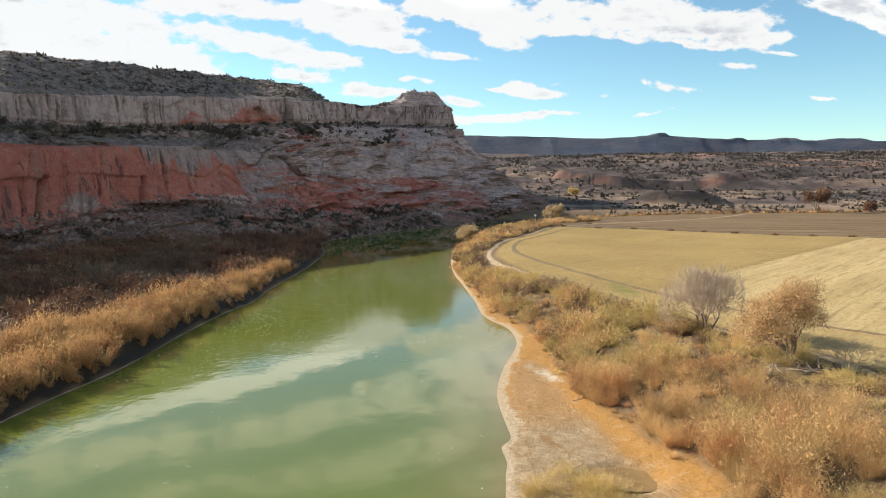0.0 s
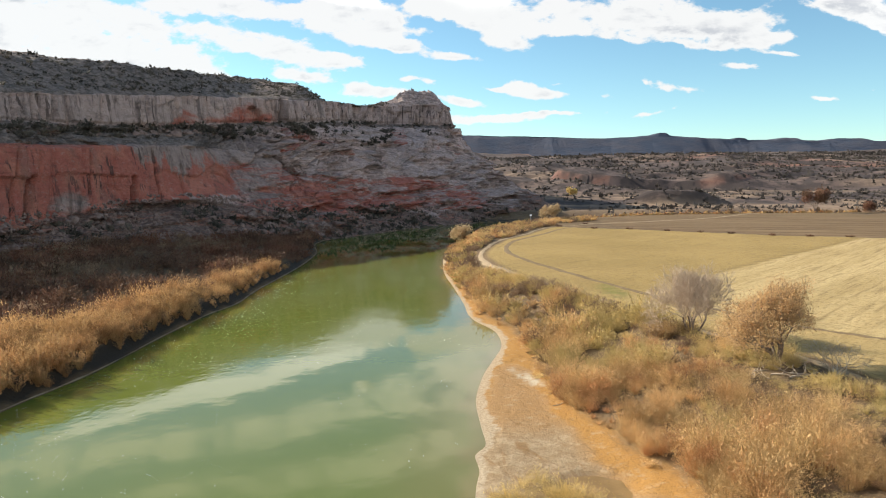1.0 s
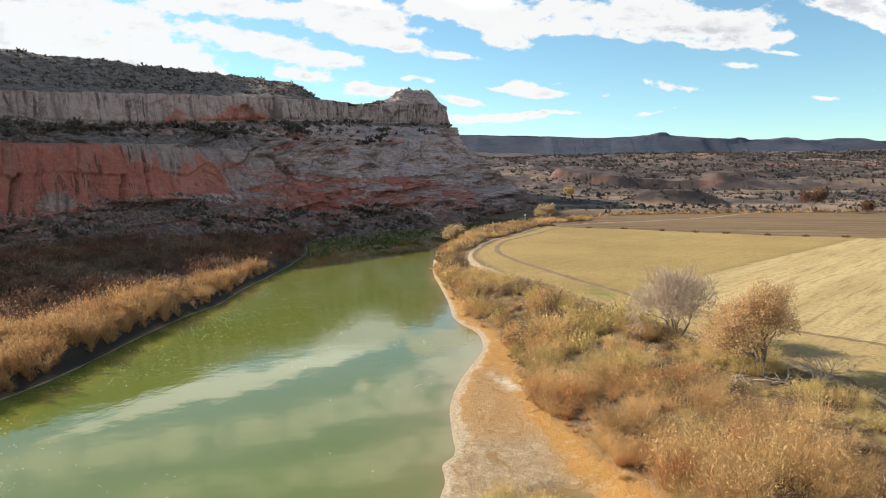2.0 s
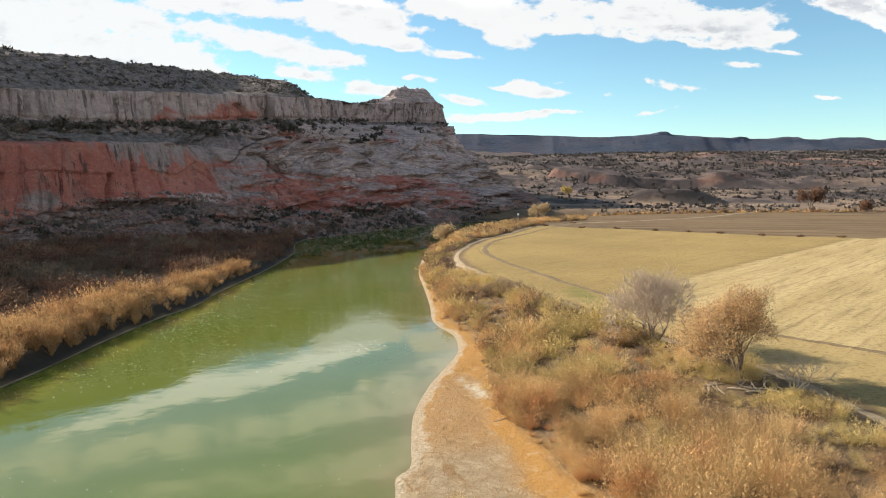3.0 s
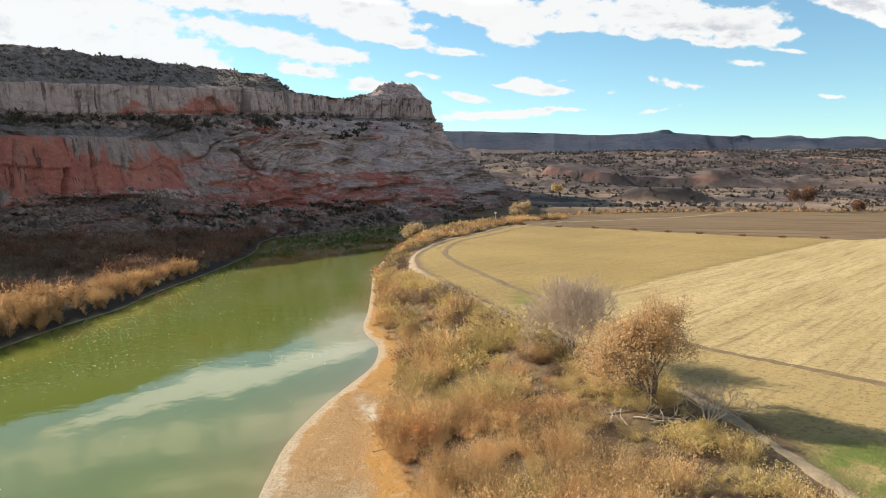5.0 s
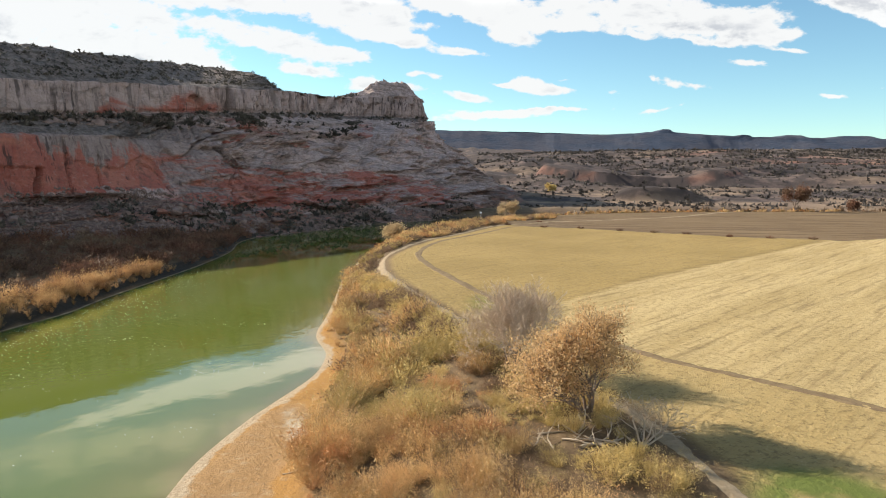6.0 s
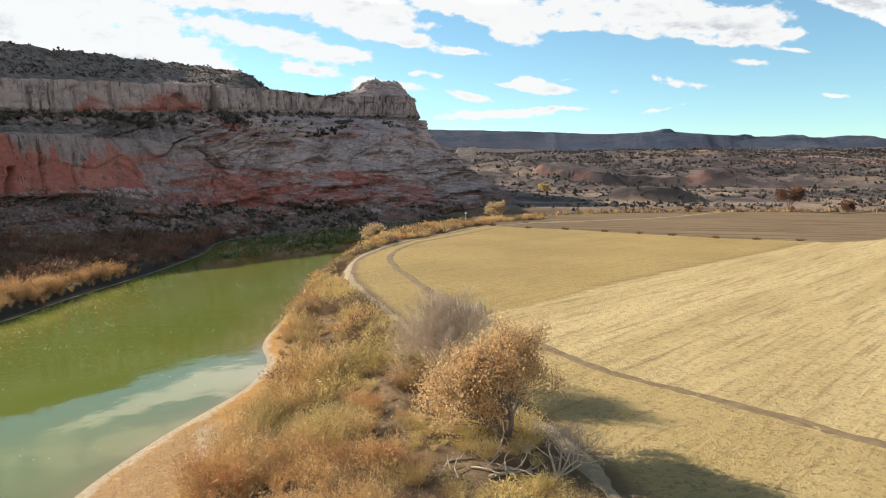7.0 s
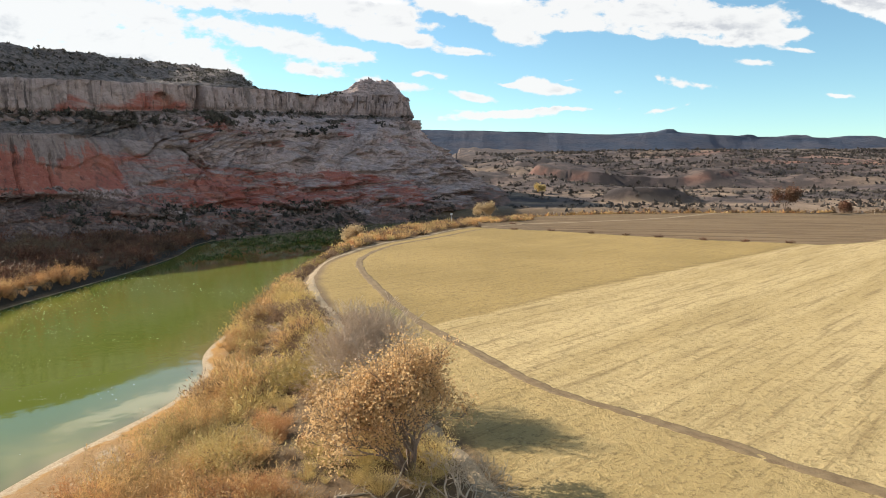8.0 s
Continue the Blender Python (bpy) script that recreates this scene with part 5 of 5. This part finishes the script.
tree("cottonwood_tree", (32.2, 63.4), 5, [(0.28, 0.05, 1.3), (-0.35, 0.1, 1.1), (0.05, -0.4, 1.1), (-0.1, 0.35, 1.2), (-0.7, -0.3, 0.8), (-0.6, -0.5, 0.5), (0.12, 0.1, 1.6)], 2.1, 0.14, 5, (BARK, COTTONWOOD), (7, 0.135, 0.30), "cottonwood with rusty orange autumn leaves beside the track", bend=0.25, up=0.18, shrink=0.78)
tree("bare_tree", (28.4, 74.2), 8, [(0.2, 0.1, 1.3), (-0.7, 0.1, 0.9), (0.7, -0.2, 0.9), (-0.3, -0.6, 1.0), (0.3, 0.7, 1.0), (-0.4, 0.4, 1.2)], 2.2, 0.12, 5, (BARK, TWIG), None, "leafless pale grey tree with fine twigs", split=4, shrink=0.78, up=0.10, bend=0.3)
tree("far_cottonwood", (177, 338), 12, [(0.3, 0, 1), (-0.45, 0.1, 1), (0.0, 0.3, 1.1)], 4.6, 0.26, 3, (BARK, SHADE_RUST_BRUSH), (16, 0.6, 0.8), "dark brown cottonwood at the end of the tilled field")
tree("pale_tree", (44, 287), 14, [(0.1, 0, 1.2), (-0.18, 0.1, 1.1), (0.15, 0.0, 1), (0.0, 0.2, 1.3)], 3.9, 0.14, 3, (TWIG, CREAM), (12, 0.42, 0.35), "small pale yellow tree on the river bend")
tree("pale_tree", (5.6, 211.0), 15, [(0.3, 0, 1), (-0.3, 0.2, 1), (0.0, -0.3, 1), (0.1, 0.1, 1)], 2.6, 0.13, 3, (TWIG, CREAM), (10, 0.42, 0.45), "small straw-coloured willow tree at the tip of the bank")


# ---- track, wheel rut, pole, deadwood, boulders ----
def ribbon(name, line, width, depth, mat, label, category, wob=0.3, rough=0.07):
    """A worn strip of ground along a line; its uneven surface dips below the turf here and there, so that its edges are broken."""
    pts = np.array(rounded(line, 9))
    t = np.gradient(pts, axis=0)
    t /= np.linalg.norm(t, axis=1)[:, None]
    nrm = np.stack([-t[:, 1], t[:, 0]], 1)
    V, across = [], 13
    for k in range(across):
        f = k / (across - 1) - 0.5
        w = width * (1 + wob * fbm(pts[:, 0] / 4, pts[:, 1] / 4, 3, 301))
        q = pts + nrm * (f * w)[:, None]
        crown = 0.055 - 0.9 * rough * (2 * abs(f)) ** 3 * 2.0 - depth * (0.5 + 0.5 * math.cos(4 * math.pi * f)) * (abs(f) < 0.25)
        V.append(np.stack([q[:, 0], q[:, 1], ground_z(q[:, 0], q[:, 1]) + crown + rough * fbm(q[:, 0] / 0.9, q[:, 1] / 0.9, 3, 303)], 1))
    me = mesh_from(name, np.concatenate(V), grid_faces(across, len(pts))[:, ::-1], None, True)
    put(name, me, mat, label=label, category=category, kind="structure")


ribbon("dirt_track", TRACK[:-8:2], 1.5, 0.0, ROAD, "pale two-wheel dirt track along the field edge", "track", 0.5, 0.075)
ribbon("wheel_rut", WHEEL_RUT[::2], 1.5, 0.03, RUT, "dark irrigation wheel rut curving through the hay field", "rut", 0.3, 0.06)
ribbon("field_lane", [(50, 256), (70, 265), (90, 278), (110, 293), (132, 318), (152, 340)], 2.6, 0.0, ROAD, "pale lane along the tilled field", "track", 0.4, 0.06)


def shore_crust():
    """Thin pale line of dried silt along the far waterline."""
    pts = np.array([p for p in rounded(WEST_SHORE[8:56], 5) if 40 < p[1] < 235])
    t = np.gradient(pts, axis=0)
    t /= np.linalg.norm(t, axis=1)[:, None]
    nrm = np.stack([-t[:, 1], t[:, 0]], 1)
    w = 0.07 + 0.17 * fbm(pts[:, 0] / 2, pts[:, 1] / 2, 3, 311)
    V = []
    for f, z in ((-0.6, -0.04), (0.0, 0.06), (0.5, 0.085), (1.0, 0.02)):
        q = pts + nrm * (0.15 + f * w * 2)[:, None]
        V.append(np.stack([q[:, 0], q[:, 1], np.full(len(q), z)], 1))
    put("shore_crust", mesh_from("shore_crust", np.concatenate(V), grid_faces(4, len(pts)), None, True), ROAD, label="thin pale crust along the far waterline", category="shore", kind="structure")


shore_crust()


def tube(rng, start, way, length, r0, r1, bend=0.3, segs=6, sides=6):
    """A crooked tapered stick."""
    out, p, d = [], np.asarray(start, float), np.asarray(way, float)
    d /= np.linalg.norm(d)
    for k in range(segs):
        d = d + rng.normal(0, bend, 3) * (0.6, 0.6, 0.25)
        d /= np.linalg.norm(d)
        q = p + d * length / segs
        out.append(limb_tris(p, q, r0 + (r1 - r0) * k / segs, r0 + (r1 - r0) * (k + 1) / segs, sides))
        p = q
    return np.concatenate(out), p


def deadwood():
    """Bleached limbs fallen round the foot of the cottonwood."""
    rng = np.random.default_rng(21)
    spots = [(30.9, 58.2, 0.5, 3.2, .12), (32.4, 58.4, 2.4, 2.6, .10), (30.0, 59.6, -0.3, 2.4, .08), (28.6, 60.6, 0.2, 2.2, .07), (33.3, 59.0, 2.9, 1.9, .08), (31.2, 60.6, 0.9, 2.6, .08), (28.2, 58.9, 1.0, 1.7, .06), (29.3, 58.2, 2.0, 2.0, .06), (31.8, 59.6, -0.6, 2.2, .07), (32.9, 57.4, 0.4, 1.8, .07), (34.2, 59.4, 1.9, 1.6, .06), (16.6, 57.5, 0.3, 1.2, .06), (12.0, 62.2, 0.2, 1.1, .05)]
    for x, y, a, ln, r in spots:
        root = new("fallen_branch")
        root.location = (x, y, float(ground_z(x, y)[0]) + r * 0.8)
        tagged(root, "bleached crooked dead branch lying among the brush", "deadwood", "fallen dead branches")
        main, end = tube(rng, (0, 0, 0), (math.cos(a), math.sin(a), 0.16), ln, r, r * 0.35, 0.34)
        put("limb", tri_mesh("limb", main), DEADWOOD, root)
        for f in (0.35, 0.65):
            fork, _ = tube(rng, np.array((math.cos(a), math.sin(a), 0.12)) * ln * f, (math.cos(a + 0.9), math.sin(a + 0.9), 0.35), ln * 0.5, r * 0.5, r * 0.15, 0.4, 5, 5)
            put("fork", tri_mesh("fork", fork), DEADWOOD, root)


def dead_bush(at, seed, label):
    """A leaning bleached bush with twisted limbs."""
    rng = np.random.default_rng(seed)
    root = new("dead_bush")
    root.location = (*at, float(ground_z(*at)[0]))
    tagged(root, label, "bush")
    limbs, tips = [], []
    for w in ((0.9, 0.1, 0.8), (0.3, 0.4, 1), (0.6, -0.4, 0.9), (-0.3, 0.1, 0.9), (1.0, 0.4, 0.6)):
        w = np.asarray(w, float)
        grow(rng, (0, 0, 0), w / np.linalg.norm(w), 1.5, 0.07, 4, limbs, tips, 3, 0.5, 0.7, 0.03)
    put("stem", tri_mesh("stem", np.concatenate([t for k, t in limbs if k >= 4])), DEADWOOD, root)
    put("twig_spray", tri_mesh("twig_spray", np.concatenate([t for k, t in limbs if k < 4])), DEADWOOD, root)


def shrubs_by_track():
    """Rounded rabbitbrush standing singly between the thicket and the track."""
    rng = np.random.default_rng(31)
    kinds = []
    for mat, label in ((YELLOW, "rounded straw yellow rabbitbrush beside the dirt track"), (OLIVE, "rounded olive rabbitbrush beside the dirt track"), (GREY_BRUSH, "grey leafless bush beside the dirt track")):
        for k in range(3):
            me = tri_mesh("rabbitbrush", sprig_cloud(rng, 140, 1000, 1.25, 1.35, 0.16, 0.012, spread=1.3, slim=0.15, low=0.25, loose=0.8))
            me.materials.append(mat)
            kinds.append((me, label))
    made = 0
    while made < 110:
        y = rng.uniform(44, 150)
        x = float(track_x(y)) - rng.uniform(1.9, 6.0 if y < 100 else 4.5)
        if math.hypot(x - 31.5, y - 60) < 3.5 or float(shore_x(y)) > x - 2:
            continue
        k = rng.choice(9, p=[.18, .18, .18, .09, .09, .08, .07, .07, .06])
        me, label = kinds[k]
        ob = new("rabbitbrush", me)
        sc = rng.uniform(0.7, 1.2) * (1.25 if 84 < y < 128 else 1.0)
        ob.matrix_world = pose(x, y, float(ground_z(x, y)[0]), 0, 0, rng.uniform(0, 360)) @ Matrix.Diagonal((sc, sc, sc * rng.uniform(0.85, 1.15), 1))
        tagged(ob, label, "shrub", "rabbitbrush along the track")
        made += 1
    # weeds round the irrigation outlets on the far edge of the hay
    me = tri_mesh("weed_clump", sprig_cloud(rng, 30, 160, 0.9, 0.7, 0.3, 0.03, spread=1.3, slim=0.2))
    me.materials.append(SHADE_RUST_BRUSH)
    for x, y in ((39.5, 240.9), (50, 233.1), (60.3, 228.3), (70.8, 221.5), (79.0, 215.5), (86.5, 210.6), (96.0, 204.8), (104.7, 200.8), (114.5, 197.6), (51.3, 256.3)):
        ob = new("weed_clump", me)
        ob.matrix_world = pose(x, y, float(ground_z(x, y)[0]), 0, 0, rng.uniform(0, 360))
        tagged(ob, "dark weed clump on the field edge", "weed", "weeds along the field edge")


def rock_mesh(rng, name):
    bm = bmesh.new()
    bmesh.ops.create_icosphere(bm, subdivisions=2, radius=1.0)
    off = Vector(rng.uniform(-50, 50, 3))
    cuts = [Vector(rng.normal(0, 1, 3)).normalized() for _ in range(7)]
    for v in bm.verts:
        for c in cuts:
            over = v.co.dot(c) - 0.62
            if over > 0:
                v.co -= c * over
        v.co *= 1 + 0.14 * noise.noise(v.co * 1.7 + off)
        v.co.z *= 0.75
    me = bpy.data.meshes.new(name)
    bm.to_mesh(me)
    bm.free()
    me.materials.append(ROCK)
    return me


def boulders():
    """Fallen blocks on the talus and on the bench below the upper wall."""
    rng = np.random.default_rng(41)
    kinds = [rock_mesh(rng, "boulder") for _ in range(6)]
    lo = np.searchsorted(CL_LEV, (0.15, 1.0))
    hi = np.searchsorted(CL_LEV, (2.9, 3.95))
    for rows, s0, s1, count, text in ((lo, 1.9, 4.6, 190, "angular fallen sandstone block on the talus"), (hi, 2.9, 3.8, 70, "pale fallen block on the rock bench")):
        c0, c1 = np.searchsorted(CL_ST, (s0, s1))
        for _ in range(count):
            p = CL_V[rng.integers(*rows), rng.integers(c0, c1)]
            ob = new("boulder", kinds[rng.integers(6)])
            sc = 0.45 + 1.5 * rng.uniform(0, 1) ** 3
            ob.matrix_world = pose(*p, rng.uniform(-25, 25), rng.uniform(-25, 25), rng.uniform(0, 360)) @ Matrix.Diagonal((sc * rng.uniform(0.8, 1.5), sc, sc, 1))
            tagged(ob, text, "boulder", "fallen blocks below the cliff")


def chip_tris(rng):
    """A small angular stone: a squashed, knocked-about octahedron."""
    v = np.array([(1, 0, 0), (0, 1, 0), (-1, 0, 0), (0, -1, 0), (0, 0, 0.8), (0, 0, -0.8)]) * rng.uniform(0.55, 1.15, (6, 1)) + rng.normal(0, 0.16, (6, 3))
    return v[np.array([(0, 1, 4), (1, 2, 4), (2, 3, 4), (3, 0, 4), (1, 0, 5), (2, 1, 5), (3, 2, 5), (0, 3, 5)])]


def rubble():
    """Broken stone over the talus, along the river's edge and on the bench below the upper wall."""
    rng = np.random.default_rng(47)
    chips = [chip_tris(rng) for _ in range(12)]
    P, size = [], []
    for l0, l1, s0, s1, count, big in ((0.1, 1.15, 1.7, 4.4, 5200, 1.0), (0.02, 0.9, 4.2, 11.6, 3800, 1.2), (2.9, 3.97, 1.9, 5.5, 1500, 0.9), (3.7, 3.98, 5.5, 11.5, 700, 1.0)):
        r, c = rng.integers(*np.searchsorted(CL_LEV, (l0, l1)), count), rng.integers(*np.searchsorted(CL_ST, (s0, s1)), count)
        keep = fbm(CL_ALONG[c] / 11, CL_LEV[r] * 3, 3, 245) > -0.18
        P.append(CL_V[r, c][keep] + rng.normal(0, 0.35, (keep.sum(), 3)) * (1, 1, 0.2))
        size.append((0.22 + 0.75 * rng.uniform(0, 1, keep.sum()) ** 2.5) * big)
    P = np.concatenate(P)
    tris = spread_tris(chips, P[:, 0], P[:, 1], P[:, 2], np.concatenate(size), rng)
    put("rubble", tri_mesh("rubble", *tris), ROCK, label="broken grey brown sandstone rubble below the cliff walls", category="rubble", kind="stuff")


def flecks():
    """Bright white flecks laid on the rippled reach of the river in place of glints."""
    rng = np.random.default_rng(53)
    x, y = rng.uniform(-38, 4, 9000), 40 + 120 * rng.uniform(0, 1, 9000) ** 0.8
    dw, _ = line_distance(x, y, WEST_SHORE)
    lane = fbm(x / 9, y / 5, 3, 255) + 0.5 * smooth(20, 4, dw) + 0.1 * smooth(60, 80, y) - 0.42
    ok = inside(x, y, RIVER) & (dw > 0.8) & (lane + 0.3 * rng.normal(0, 1, len(x)) > 0.12)
    x, y = x[ok], y[ok]
    size = rng.uniform(0.03, 0.085, len(x)) * (0.7 + 0.006 * y)
    flake = [np.array([[(1, 0, 0.1), (0.3, 0.6, 0.15), (-1, 0.1, 0.1)], [(1, 0, 0.1), (-1, 0.1, 0.1), (-0.2, -0.5, 0.12)]]) * (1.0, rng.uniform(0.5, 1.0), 1.0) for _ in range(5)]
    tris = spread_tris(flake, x, y, np.zeros(len(x)), size, rng)
    put("glint_flecks", tri_mesh("glint_flecks", *tris), GLINT_WHITE, label="tiny white flecks standing for sparkles of light on the green river", category="foam", kind="stuff")


def post():
    """Steel post with a white box at the bend of the track."""
    x, y = 31.4, 253.0
    root = new("marker_post")
    root.location = (x, y, float(ground_z(x, y)[0]))
    tagged(root, "slim grey post with a white box at the field corner", "post")
    bm = bmesh.new()
    bmesh.ops.create_cone(bm, segments=10, radius1=0.09, radius2=0.07, depth=3.4, cap_ends=True, matrix=Matrix.Translation((0, 0, 1.6)))
    me = bpy.data.meshes.new("pole")
    bm.to_mesh(me)
    put("pole", me, STEEL, root)
    bm = bmesh.new()
    bmesh.ops.create_cube(bm, size=1.0, matrix=Matrix.Translation((0, 0, 3.3)) @ Matrix.Diagonal((0.7, 0.4, 0.55, 1)))
    bmesh.ops.bevel(bm, geom=bm.edges[:], offset=0.05, segments=2, affect="EDGES")
    me = bpy.data.meshes.new("box")
    bm.to_mesh(me)
    put("box", me, WHITE_PAINT, root, "white weathered box")


def mat_puddle(n):
    p = n.position()
    col = n.mix(n.ramp(n.noise(p, 0.8, 4), 0.35, 0.65), (0.21, 0.125, 0.04), (0.27, 0.165, 0.06))
    return n.add("ShaderNodeBsdfPrincipled", {"Base Color": col, "Roughness": 0.35, "IOR": 1.333}).outputs[0]


def puddle():
    """Shallow ochre pool left on the mud bar."""
    n = 48
    t = np.arange(n) * 2 * math.pi / n
    r = 1 + 0.22 * fbm(np.cos(t) * 1.5, np.sin(t) * 1.5, 3, 501)
    x, y = 12.9 + 2.4 * r * np.cos(t) - 0.7 * r * np.sin(t), 45.8 + 1.9 * r * np.sin(t)
    z = float(ground_z(12.9, 45.8)[0]) + 0.16
    v = np.concatenate([np.stack([x, y, np.full(n, z)], 1), [[12.9, 45.8, z]]])
    f = np.stack([np.arange(n), np.roll(np.arange(n), -1), np.full(n, n)], 1)
    put("puddle", mesh_from("puddle", v, f), material("ochre_puddle", mat_puddle), label="shallow ochre puddle on the mud bar", category="puddle", kind="structure")


deadwood()
dead_bush((34.6, 58.6), 5, "bleached leafless bush with twisted pale limbs by the track")
shrubs_by_track()
boulders()
rubble()
flecks()
post()
puddle()
tree("far_bush_tree", (203, 339), 19, [(0.4, 0, 1), (-0.4, 0.2, 1), (0.0, 0.3, 1)], 1.9, 0.12, 3, (BARK, SHADE_RUST_BRUSH), (12, 0.6, 0.6), "low brown leafy tree at the field end")


def fence_post(x, y):
    """Weathered wooden post with a chamfered top."""
    bm = bmesh.new()
    bmesh.ops.create_cone(bm, segments=8, radius1=0.13, radius2=0.11, depth=2.2, cap_ends=True, matrix=Matrix.Translation((0, 0, 0.9)))
    bmesh.ops.bevel(bm, geom=[e for e in bm.edges if all(v.co.z > 1.5 for v in e.verts)], offset=0.03, segments=2, affect="EDGES")
    me = bpy.data.meshes.new("fence_post")
    bm.to_mesh(me)
    ob = put("fence_post", me, DEADWOOD, None, "weathered wooden fence post at the tilled field", "post", "posts at the field end")
    ob.location = (x, y, float(ground_z(x, y)[0]))


for k in range(6):
    fence_post(214 + 5.5 * k, 336 + 0.3 * k)
fence_post(70.5, 300)
tree("green_tree", (84, 478), 17, [(0.3, 0, 1), (-0.3, 0.2, 1)], 2.4, 0.14, 3, (BARK, YELLOW), (12, 0.7, 0.6), "small yellow green tree beyond the river")
